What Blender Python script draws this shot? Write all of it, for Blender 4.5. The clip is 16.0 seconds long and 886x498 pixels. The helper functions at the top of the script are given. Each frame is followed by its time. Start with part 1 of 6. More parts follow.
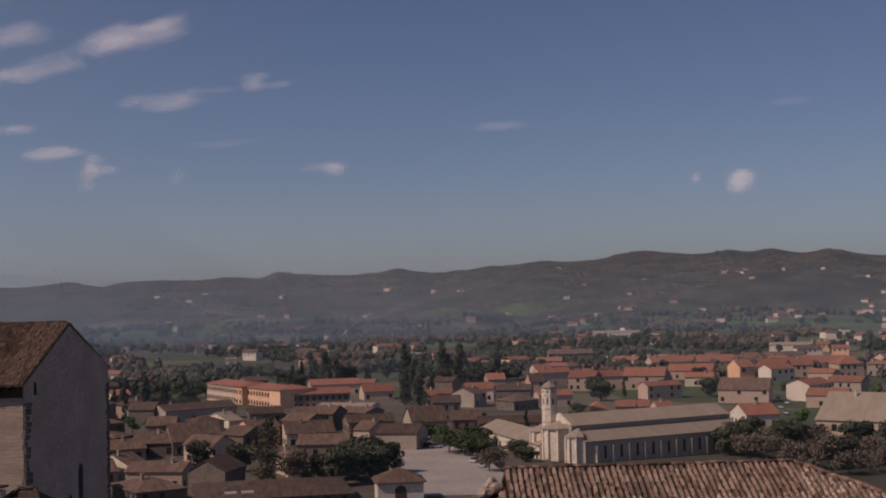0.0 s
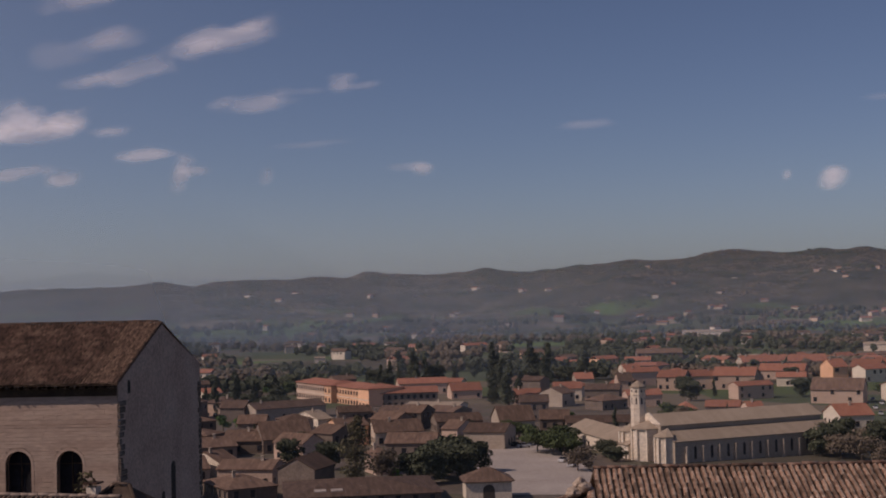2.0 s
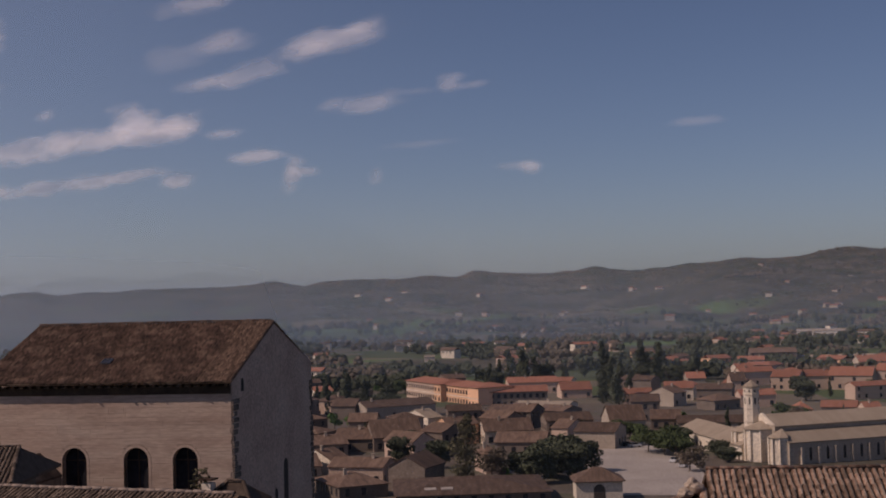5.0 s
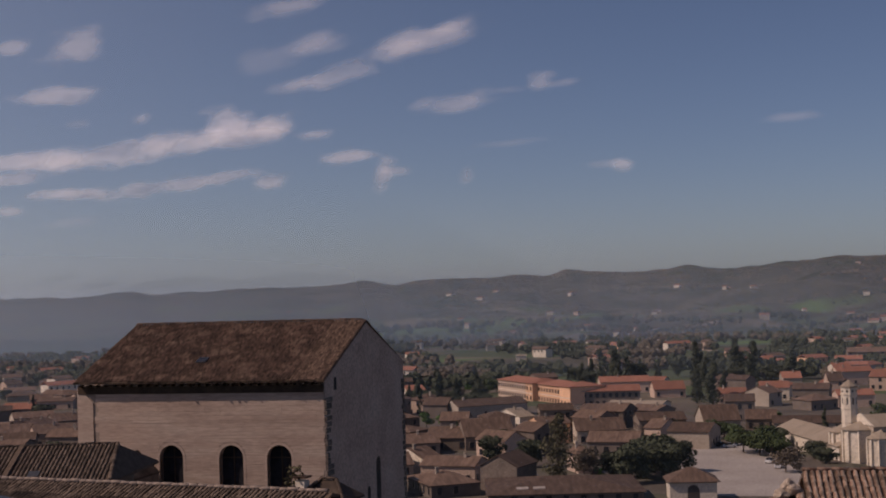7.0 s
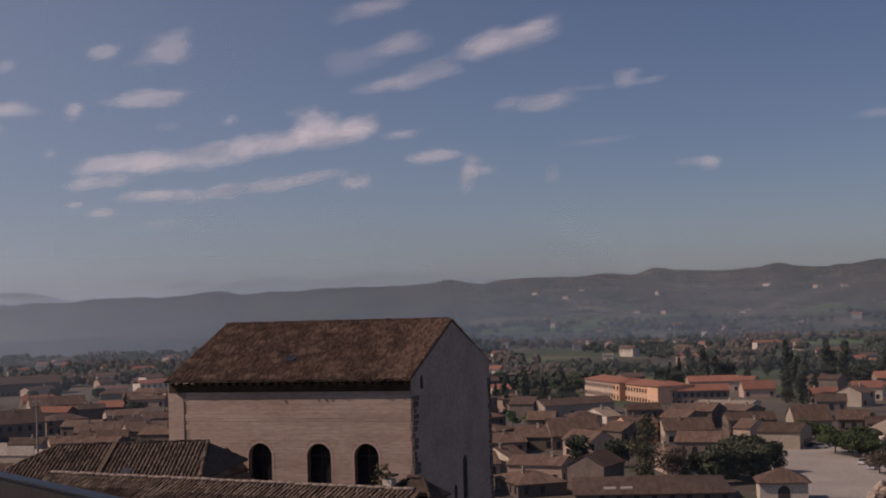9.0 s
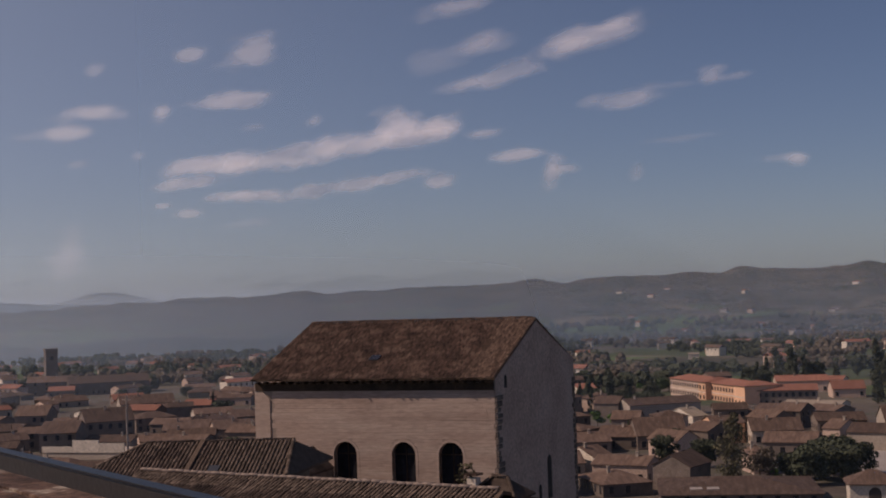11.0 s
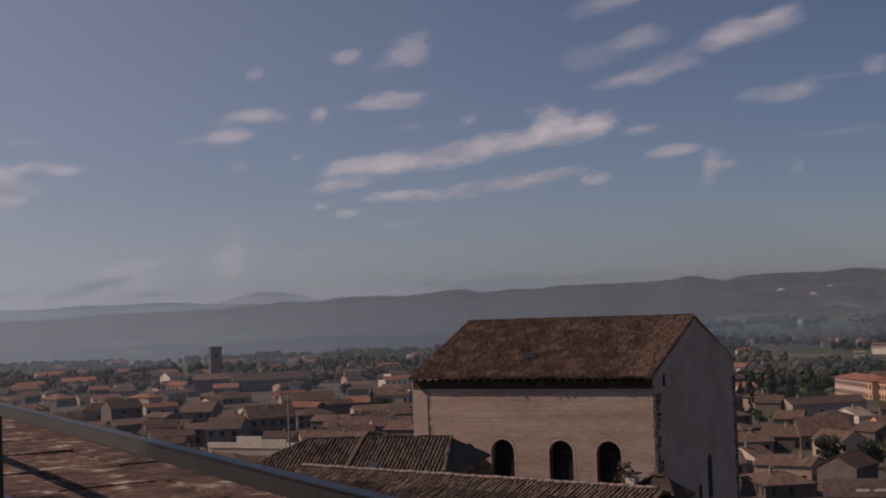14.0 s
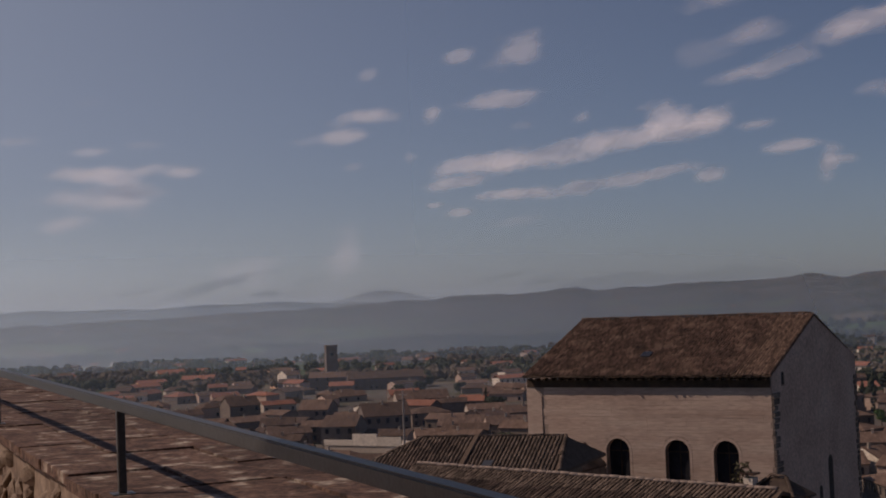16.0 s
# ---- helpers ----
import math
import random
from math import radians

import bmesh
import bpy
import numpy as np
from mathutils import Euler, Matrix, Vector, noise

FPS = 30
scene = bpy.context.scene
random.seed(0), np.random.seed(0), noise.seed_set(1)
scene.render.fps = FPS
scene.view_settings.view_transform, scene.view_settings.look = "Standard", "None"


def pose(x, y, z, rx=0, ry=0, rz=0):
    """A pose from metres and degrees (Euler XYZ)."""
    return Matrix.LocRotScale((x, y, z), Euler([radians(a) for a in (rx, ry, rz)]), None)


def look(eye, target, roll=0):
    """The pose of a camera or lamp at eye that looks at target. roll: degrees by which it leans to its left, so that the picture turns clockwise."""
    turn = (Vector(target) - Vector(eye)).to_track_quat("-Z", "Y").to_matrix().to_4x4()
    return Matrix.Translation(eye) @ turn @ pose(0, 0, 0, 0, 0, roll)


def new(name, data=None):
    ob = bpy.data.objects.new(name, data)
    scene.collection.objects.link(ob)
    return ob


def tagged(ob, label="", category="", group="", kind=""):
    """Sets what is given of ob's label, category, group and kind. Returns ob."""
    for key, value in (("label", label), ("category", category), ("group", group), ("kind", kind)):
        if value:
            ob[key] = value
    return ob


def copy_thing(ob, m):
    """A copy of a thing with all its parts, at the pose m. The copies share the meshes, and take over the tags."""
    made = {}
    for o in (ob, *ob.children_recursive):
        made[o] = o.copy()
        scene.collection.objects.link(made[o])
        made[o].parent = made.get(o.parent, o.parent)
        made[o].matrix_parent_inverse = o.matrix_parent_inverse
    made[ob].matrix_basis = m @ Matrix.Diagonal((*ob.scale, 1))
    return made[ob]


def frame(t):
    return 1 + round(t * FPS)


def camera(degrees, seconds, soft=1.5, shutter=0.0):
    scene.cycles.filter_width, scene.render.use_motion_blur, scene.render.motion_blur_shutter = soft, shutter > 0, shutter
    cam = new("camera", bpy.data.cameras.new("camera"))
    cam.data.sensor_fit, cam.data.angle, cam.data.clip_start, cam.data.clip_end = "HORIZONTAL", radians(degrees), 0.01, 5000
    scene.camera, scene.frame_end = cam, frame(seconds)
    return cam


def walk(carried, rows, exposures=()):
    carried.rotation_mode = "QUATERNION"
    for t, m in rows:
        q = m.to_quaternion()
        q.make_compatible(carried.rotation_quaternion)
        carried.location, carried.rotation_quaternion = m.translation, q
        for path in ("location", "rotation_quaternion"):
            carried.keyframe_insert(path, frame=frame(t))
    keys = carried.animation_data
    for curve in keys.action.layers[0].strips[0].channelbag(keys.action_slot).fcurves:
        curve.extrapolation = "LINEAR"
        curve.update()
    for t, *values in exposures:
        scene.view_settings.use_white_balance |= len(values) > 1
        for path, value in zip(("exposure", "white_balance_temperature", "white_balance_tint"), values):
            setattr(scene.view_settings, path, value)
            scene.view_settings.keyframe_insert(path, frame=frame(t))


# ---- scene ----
# The eye stands at (0, 0, 70); y points at the first view, bearings grow to the left.
EYE = Vector((0, 0, 70))
cam = camera(35.86, 16.0, soft=1.9, shutter=0.0)
PATH = [
    (0.0, 0.011, 1.438, 1.290),
    (0.5, 0.771, 1.448, 1.311),
    (1.0, 1.837, 1.462, 1.342),
    (1.5, 2.715, 1.474, 1.368),
    (2.0, 3.668, 1.488, 1.396),
    (2.5, 4.592, 1.501, 1.424),
    (3.0, 5.604, 1.517, 1.455),
    (3.5, 6.101, 1.524, 1.470),
    (4.0, 6.645, 1.533, 1.487),
    (6.5, 11.149, 1.609, 1.632),
    (7.0, 12.044, 1.625, 1.662),
    (7.5, 12.795, 1.639, 1.687),
    (8.0, 13.863, 1.659, 1.724),
    (8.5, 14.752, 1.677, 1.754),
    (9.0, 15.636, 1.694, 1.785),
    (11.5, 20.128, 1.788, 1.948),
    (12.0, 21.157, 1.811, 1.987),
    (12.5, 22.111, 1.833, 2.023),
    (13.0, 23.381, 1.862, 2.071),
    (13.5, 24.354, 1.885, 2.109),
    (14.0, 25.656, 1.917, 2.161),
    (14.5, 27.041, 1.951, 2.216),
    (15.0, 28.067, 1.977, 2.258),
    (15.5, 29.114, 2.004, 2.300),
    (16.0, 30.404, 2.038, 2.354),
]
walk(cam, [(t, pose(0, 0, 70, 90 + pitch, roll, yaw)) for t, yaw, pitch, roll in PATH],
     exposures=[(0.0, -1.5, 6850, 26), (9.0, -1.42, 6950, 25), (13.0, -1.5, 7000, 25), (16.0, -1.66, 7000, 23)])

# ---- world and sun ----
SUN_EL, SUN_BEARING = radians(43), radians(114)
world = bpy.data.worlds.new("sky")
scene.world = world
world.use_nodes = True
wn = world.node_tree
sky = wn.nodes.new("ShaderNodeTexSky")
sky.sky_type = "NISHITA"
sky.sun_disc = False
sky.sun_elevation = SUN_EL
sky.sun_rotation = -SUN_BEARING
sky.altitude = 500
sky.air_density, sky.dust_density, sky.ozone_density = 0.72, 1.0, 3.6
back = wn.nodes["Background"]
back.inputs["Strength"].default_value = 0.145
wn.links.new(sky.outputs[0], back.inputs["Color"])
sun_dir = Vector((-math.sin(SUN_BEARING) * math.cos(SUN_EL), math.cos(SUN_BEARING) * math.cos(SUN_EL), math.sin(SUN_EL)))
sun = new("sun", bpy.data.lights.new("sun", "SUN"))
sun.data.energy, sun.data.angle, sun.data.color = 6.6, radians(0.6), (1.0, 0.87, 0.73)
sun.matrix_world = look(sun_dir * 100, (0, 0, 0))


# ---- materials ----
def mat(name, colours, scale=3.0, fine=40.0, rough=0.85, bump=0.3, metal=0.0, island=0.0, random_tint=0.0, stretch=(1, 1, 1), dist=0.02, contrast=0.25, world_space=False):
    """Colours mixed by a coarse noise, varied by a fine one; in metres of the object's own space."""
    m = bpy.data.materials.new(name)
    m.use_nodes = True
    nt = m.node_tree
    bsdf = nt.nodes["Principled BSDF"]
    bsdf.inputs["Roughness"].default_value, bsdf.inputs["Metallic"].default_value = rough, metal
    bsdf.inputs["Specular IOR Level"].default_value = 0.25
    coord, mapping = nt.nodes.new("ShaderNodeTexCoord"), nt.nodes.new("ShaderNodeMapping")
    mapping.inputs["Scale"].default_value = stretch
    if world_space:
        nt.links.new(nt.nodes.new("ShaderNodeNewGeometry").outputs["Position"], mapping.inputs["Vector"])
    else:
        nt.links.new(coord.outputs["Object"], mapping.inputs["Vector"])
    coarse, grain = nt.nodes.new("ShaderNodeTexNoise"), nt.nodes.new("ShaderNodeTexNoise")
    for node, s in ((coarse, scale), (grain, fine)):
        node.inputs["Scale"].default_value, node.inputs["Detail"].default_value = 1 / s if s > 0 else 1, 5
        nt.links.new(mapping.outputs[0], node.inputs["Vector"])
    coarse.inputs["Scale"].default_value, grain.inputs["Scale"].default_value = scale, fine
    ramp = nt.nodes.new("ShaderNodeValToRGB")
    while len(ramp.color_ramp.elements) < len(colours):
        ramp.color_ramp.elements.new(0.5)
    for i, c in enumerate(colours):
        ramp.color_ramp.elements[i].position = 0.3 + 0.4 * i / max(1, len(colours) - 1)
        ramp.color_ramp.elements[i].color = (*c, 1)
    nt.links.new(coarse.outputs["Fac"], ramp.inputs["Fac"])
    hsv = nt.nodes.new("ShaderNodeHueSaturation")
    nt.links.new(ramp.outputs["Color"], hsv.inputs["Color"])
    value = nt.nodes.new("ShaderNodeMapRange")
    value.inputs["From Min"].default_value, value.inputs["From Max"].default_value = 0.3, 0.7
    value.inputs["To Min"].default_value, value.inputs["To Max"].default_value = 1 - contrast, 1 + contrast
    nt.links.new(grain.outputs["Fac"], value.inputs["Value"])
    last = value.outputs[0]
    for amount, node, socket in ((island, "ShaderNodeNewGeometry", "Random Per Island"), (random_tint, "ShaderNodeObjectInfo", "Random")):
        if amount:
            src, span, mul = nt.nodes.new(node), nt.nodes.new("ShaderNodeMapRange"), nt.nodes.new("ShaderNodeMath")
            span.inputs["To Min"].default_value, span.inputs["To Max"].default_value = 1 - amount, 1 + amount
            nt.links.new(src.outputs[socket], span.inputs["Value"])
            mul.operation = "MULTIPLY"
            nt.links.new(last, mul.inputs[0])
            nt.links.new(span.outputs[0], mul.inputs[1])
            last = mul.outputs[0]
    nt.links.new(last, hsv.inputs["Value"])
    nt.links.new(hsv.outputs["Color"], bsdf.inputs["Base Color"])
    if bump:
        b = nt.nodes.new("ShaderNodeBump")
        b.inputs["Strength"].default_value, b.inputs["Distance"].default_value = bump, dist
        nt.links.new(grain.outputs["Fac"], b.inputs["Height"])
        nt.links.new(b.outputs[0], bsdf.inputs["Normal"])
    return m


M_STONE = mat("pale limestone", [(0.42, 0.302, 0.237), (0.49, 0.365, 0.29), (0.55, 0.43, 0.348)], 0.45, 5, bump=0.4, island=0.05, random_tint=0.05, stretch=(0.35, 0.35, 2.2), contrast=0.16, world_space=True)
M_RUBBLE = mat("weathered rubble stone", [(0.50, 0.345, 0.27), (0.59, 0.42, 0.33), (0.64, 0.48, 0.385)], 0.35, 5, bump=0.6)
M_SURROUND = mat("worn lime mortar", [(0.35, 0.275, 0.215), (0.44, 0.35, 0.28)], 0.8, 9)
M_OLD_TILE = mat("old weathered roof tile", [(0.075, 0.046, 0.033), (0.13, 0.078, 0.054), (0.215, 0.142, 0.1)], 0.9, 9, bump=0.4, island=0.5, random_tint=0.5)
M_DIM_TILE = mat("lichen-dark roof tile", [(0.05, 0.036, 0.028), (0.095, 0.066, 0.05), (0.16, 0.12, 0.09)], 0.7, 9, bump=0.4, island=0.45, random_tint=0.45)
M_RED_TILE = mat("mottled terracotta tile", [(0.15, 0.07, 0.045), (0.25, 0.165, 0.12), (0.42, 0.37, 0.30)], 7.0, 25, bump=0.4, island=0.5, random_tint=0.5)
M_CHANNEL = mat("channel tile in lichen", [(0.10, 0.07, 0.05), (0.16, 0.11, 0.08)], 3.0, 25)
M_TOWN_ROOF = mat("brown town roof tile", [(0.085, 0.056, 0.041), (0.13, 0.083, 0.06), (0.175, 0.118, 0.086)], 0.25, 3, random_tint=0.35, stretch=(4, 1, 1))
M_NEW_ROOF = mat("orange roof tile", [(0.25, 0.105, 0.068), (0.32, 0.145, 0.095)], 0.2, 3, random_tint=0.22, stretch=(4, 1, 1))
M_GREY_ROOF = mat("grey brown church tile", [(0.29, 0.23, 0.17), (0.36, 0.29, 0.22)], 0.12, 2.5, random_tint=0.1, stretch=(4, 1, 1))
M_PLASTER = mat("old cream plaster", [(0.40, 0.33, 0.26), (0.50, 0.42, 0.34)], 0.15, 2.0, random_tint=0.25)
M_PINK = mat("pink beige plaster", [(0.48, 0.34, 0.26), (0.56, 0.42, 0.33)], 0.15, 2.0, random_tint=0.2)
M_OCHRE = mat("orange ochre plaster", [(0.74, 0.43, 0.26), (0.80, 0.49, 0.31)], 0.15, 2.0, random_tint=0.12)
M_WHITE = mat("pale plaster", [(0.64, 0.55, 0.44), (0.72, 0.63, 0.52)], 0.15, 2.0, random_tint=0.1)
M_TOWNSTONE = mat("grey brown masonry", [(0.15, 0.12, 0.098), (0.23, 0.18, 0.145)], 0.3, 3.0, random_tint=0.25)
M_GLASS = mat("dark window glass", [(0.02, 0.02, 0.025), (0.035, 0.035, 0.04)], 1, 3, rough=0.25, bump=0)
M_JOINT = mat("mortared backing stone", [(0.33, 0.25, 0.20), (0.40, 0.31, 0.25)], 0.8, 9)
M_FACE = mat("rough brown parapet stone", [(0.16, 0.115, 0.085), (0.26, 0.19, 0.14), (0.34, 0.265, 0.2)], 2.5, 14, bump=0.7)
M_DARK = mat("dark interior plaster", [(0.05, 0.04, 0.035), (0.08, 0.065, 0.055)], 1, 5)
M_WOODDARK = mat("dark eaves timber", [(0.05, 0.035, 0.025), (0.09, 0.06, 0.04)], 1.5, 12)
M_PAVING = mat("pale gravel paving", [(0.33, 0.285, 0.25), (0.40, 0.35, 0.31)], 0.08, 1.5)
M_EARTH = mat("town paving and earth", [(0.085, 0.068, 0.053), (0.13, 0.105, 0.083), (0.075, 0.078, 0.045)], 0.05, 0.8)
M_STEEL = mat("galvanised steel", [(0.04, 0.039, 0.038), (0.065, 0.063, 0.061)], 6, 60, rough=0.4, metal=0.0, bump=0.1)
M_STEEL.node_tree.nodes["Principled BSDF"].inputs["Specular IOR Level"].default_value = 0.7
M_BRICKTOP = mat("stained terracotta slab", [(0.045, 0.028, 0.021), (0.10, 0.058, 0.042), (0.135, 0.083, 0.06), (0.42, 0.36, 0.29)], 6.0, 30, bump=0.8, island=0.1, random_tint=0.22, dist=0.014, contrast=0.65, world_space=True)
M_TRUNK = mat("bark", [(0.08, 0.06, 0.045), (0.13, 0.10, 0.08)], 2, 12)


def leaf_mat(name, a, b):
    m = mat(name, [a, b], 0.3, 2.0, rough=0.8, bump=0, island=0.25, random_tint=0.15)
    return m


M_LEAF_DARK = leaf_mat("dark evergreen leaf", (0.045, 0.054, 0.032), (0.078, 0.086, 0.05))
M_LEAF = leaf_mat("green leaf", (0.045, 0.065, 0.024), (0.075, 0.10, 0.036))
M_LEAF_SPRING = leaf_mat("fresh spring leaf", (0.07, 0.13, 0.025), (0.10, 0.17, 0.04))
M_LEAF_BROWN = leaf_mat("reddish brown budding twig", (0.12, 0.095, 0.068), (0.17, 0.135, 0.098))
M_LEAF_OLIVE = leaf_mat("grey olive leaf", (0.10, 0.092, 0.05), (0.145, 0.128, 0.07))


# ---- helpers for meshes ----
def mesh_from(bm, name, *materials):
    me = bpy.data.meshes.new(name)
    bmesh.ops.recalc_face_normals(bm, faces=bm.faces)
    bm.to_mesh(me)
    bm.free()
    for m in materials:
        me.materials.append(m)
    return me


def part(name, bm, material, parent, label=""):
    ob = new(name, mesh_from(bm, name, *(material if isinstance(material, (list, tuple)) else [material])))
    ob.parent = parent
    return tagged(ob, label)


def piece(name, me, parent, m):
    ob = new(name, me)
    ob.parent = parent
    ob.matrix_basis = m
    return ob


def box(bm, x0, x1, y0, y1, z0, z1, mi=0):
    v = [bm.verts.new(p) for p in ((x0, y0, z0), (x1, y0, z0), (x1, y1, z0), (x0, y1, z0), (x0, y0, z1), (x1, y0, z1), (x1, y1, z1), (x0, y1, z1))]
    for f in ((0, 3, 2, 1), (4, 5, 6, 7), (0, 1, 5, 4), (1, 2, 6, 5), (2, 3, 7, 6), (3, 0, 4, 7)):
        bm.faces.new([v[i] for i in f]).material_index = mi


def prism(bm, poly, y0, y1, mi=0):
    """A polygon in the x-z plane, pushed from y0 to y1."""
    a = [bm.verts.new((x, y0, z)) for x, z in poly]
    b = [bm.verts.new((x, y1, z)) for x, z in poly]
    n = len(poly)
    bm.faces.new(a).material_index = mi
    bm.faces.new(b[::-1]).material_index = mi
    for i in range(n):
        bm.faces.new((a[i], b[i], b[(i + 1) % n], a[(i + 1) % n])).material_index = mi


def slab(bm, corners, thick, mi=0):
    """A sheet through the corners, with its thickness below."""
    top = [bm.verts.new(c) for c in corners]
    low = [bm.verts.new((c[0], c[1], c[2] - thick)) for c in corners]
    n = len(corners)
    bm.faces.new(top).material_index = mi
    bm.faces.new(low[::-1]).material_index = mi
    for i in range(n):
        bm.faces.new((top[i], low[i], low[(i + 1) % n], top[(i + 1) % n])).material_index = mi


def at(bearing, dist, height=0.0):
    b = radians(bearing)
    return Vector((-math.sin(b) * dist, math.cos(b) * dist, height))


# ---- ground and hills ----
RING = [0, 60, 120, 200, 300, 500, 800, 1200, 1800, 2600]
LEVEL = [56, 44, 33, 27, 22, 16, 11, 6, 2, 0]
HILLS = [(6.7, 0.26, 0.8), (1.8, 0.2, 0.6), (-4.2, 0.16, 1.0), (-8.6, 0.16, 1.6), (-13.2, 0.22, 0.7), (-15.8, 0.14, 0.7),
         (12.2, 0.08, 1.2), (9.0, 0.08, 0.7), (20.8, 0.09, 0.8), (19.3, 0.1, 0.6), (25.5, 0.08, 1.2), (16.0, 0.08, 0.9),
         (-7.5, 0.08, 0.6), (-11.6, 0.15, 0.7), (-3.5, 0.05, 0.4), (5.5, 0.06, 0.4), (24.0, -0.12, 0.6), (14.1, -0.08, 0.5), (11.5, 0.04, 0.5), (-18.0, -0.1, 0.8)]


def ground(dist):
    return float(np.interp(dist, RING, LEVEL))


def skyline(bearing):
    el = float(np.interp(bearing, [-60, -20, -10, -4, 0, 10, 18, 30, 36, 50, 70], [0.6, 0.75, 0.95, 0.7, 0.52, 0.36, 0.16, 0.02, -0.25, -0.55, -0.6]))
    return el + sum(h * math.exp(-((bearing - b) / w) ** 2) for b, h, w in HILLS)


def terrain(bearing, dist):
    if dist <= 1500:
        return ground(dist)
    p = at(bearing, dist)
    low = ground(min(dist, 2600))
    crest = 70 + 3900 * math.tan(radians(skyline(bearing)))
    k = min(1.0, max(0.0, (dist - 1500) / 2400))
    rough = noise.fractal(Vector((p.x / 420, p.y / 420, 3.1)), 1.0, 2.0, 4)
    fine = noise.fractal(Vector((p.x / 90, p.y / 90, 7.7)), 1.0, 2.0, 3)
    z = low + (crest - low) * (0.30 * k + 0.70 * k ** 2.2) + rough * float(np.interp(bearing, [18, 32], [40, 7])) * math.sin(math.pi * min(k, 0.96)) + fine * 9 * k
    return z if dist <= 3900 else z - (dist - 3900) * 0.12


def ground_material():
    m = mat("fields and woods", [(0.034, 0.036, 0.024), (0.06, 0.054, 0.038), (0.10, 0.085, 0.06)], 0.014, 0.07, rough=0.95, bump=0)
    nt = m.node_tree
    bsdf, hsv = nt.nodes["Principled BSDF"], next(n for n in nt.nodes if n.type == "HUE_SAT")
    coord = next(n for n in nt.nodes if n.type == "TEX_COORD")
    cells = nt.nodes.new("ShaderNodeTexVoronoi")
    cells.inputs["Scale"].default_value = 0.011
    squash = nt.nodes.new("ShaderNodeMapping")
    squash.inputs["Scale"].default_value, squash.inputs["Rotation"].default_value = (0.8, 1.25, 0), (0, 0, 0.5)
    nt.links.new(coord.outputs["Object"], squash.inputs["Vector"])
    nt.links.new(squash.outputs[0], cells.inputs["Vector"])
    tone = nt.nodes.new("ShaderNodeValToRGB")
    tone.color_ramp.interpolation = "CONSTANT"
    for i, (q, c) in enumerate(((0.0, (0.075, 0.10, 0.04)), (0.3, (0.12, 0.10, 0.07)), (0.42, (0.09, 0.14, 0.045)), (0.56, (0.15, 0.125, 0.09)), (0.78, (0.07, 0.085, 0.045)))):
        if i > 1:
            tone.color_ramp.elements.new(q)
        tone.color_ramp.elements[i].position, tone.color_ramp.elements[i].color = q, (*c, 1)
    sep = nt.nodes.new("ShaderNodeSeparateColor")
    nt.links.new(cells.outputs["Color"], sep.inputs[0])
    nt.links.new(sep.outputs[0], tone.inputs["Fac"])
    patch = nt.nodes.new("ShaderNodeTexNoise")
    patch.inputs["Scale"].default_value, patch.inputs["Detail"].default_value = 0.0035, 6
    nt.links.new(coord.outputs["Object"], patch.inputs["Vector"])
    pos = nt.nodes.new("ShaderNodeSeparateXYZ")
    nt.links.new(coord.outputs["Object"], pos.inputs[0])
    rise = nt.nodes.new("ShaderNodeMapRange")
    rise.inputs["From Min"].default_value, rise.inputs["From Max"].default_value = 5, 75
    rise.inputs["To Min"].default_value, rise.inputs["To Max"].default_value = -0.02, 0.34
    nt.links.new(pos.outputs[2], rise.inputs["Value"])
    add, edge = nt.nodes.new("ShaderNodeMath"), nt.nodes.new("ShaderNodeMapRange")
    nt.links.new(patch.outputs["Fac"], add.inputs[0])
    nt.links.new(rise.outputs[0], add.inputs[1])
    edge.inputs["From Min"].default_value, edge.inputs["From Max"].default_value = 0.5, 0.56
    nt.links.new(add.outputs[0], edge.inputs["Value"])
    mix = nt.nodes.new("ShaderNodeMix")
    mix.data_type = "RGBA"
    nt.links.new(edge.outputs[0], mix.inputs["Factor"])
    nt.links.new(tone.outputs[0], mix.inputs["A"])
    nt.links.new(hsv.outputs[0], mix.inputs["B"])
    nt.links.new(mix.outputs["Result"], bsdf.inputs["Base Color"])
    return m


def build_ground():
    bearings = [-180 + 5 * i for i in range(29)] + [-36 + 0.4 * i for i in range(260)] + [70 + 5 * i for i in range(22)]
    rings = [2, 30, 60, 90, 120, 160, 200, 250, 300, 400, 500, 650, 800, 1000, 1200, 1400] + [1500 + 50 * i for i in range(49)] + [3950, 4050, 4200, 4500, 4850]
    verts, faces = [], []
    n = len(bearings)
    for r in rings:
        for b in bearings:
            p = at(b, r)
            verts.append((p.x, p.y, terrain(b, r)))
    for i in range(len(rings) - 1):
        for j in range(n):
            k = (j + 1) % n
            faces.append((i * n + j, (i + 1) * n + j, (i + 1) * n + k, i * n + k))
    me = bpy.data.meshes.new("ground")
    me.from_pydata(verts, [], faces)
    me.materials.append(ground_material())
    for f in me.polygons:
        f.use_smooth = True
    tagged(new("ground", me), "valley floor of fields rising into wooded hills", "ground", kind="structure")


build_ground()


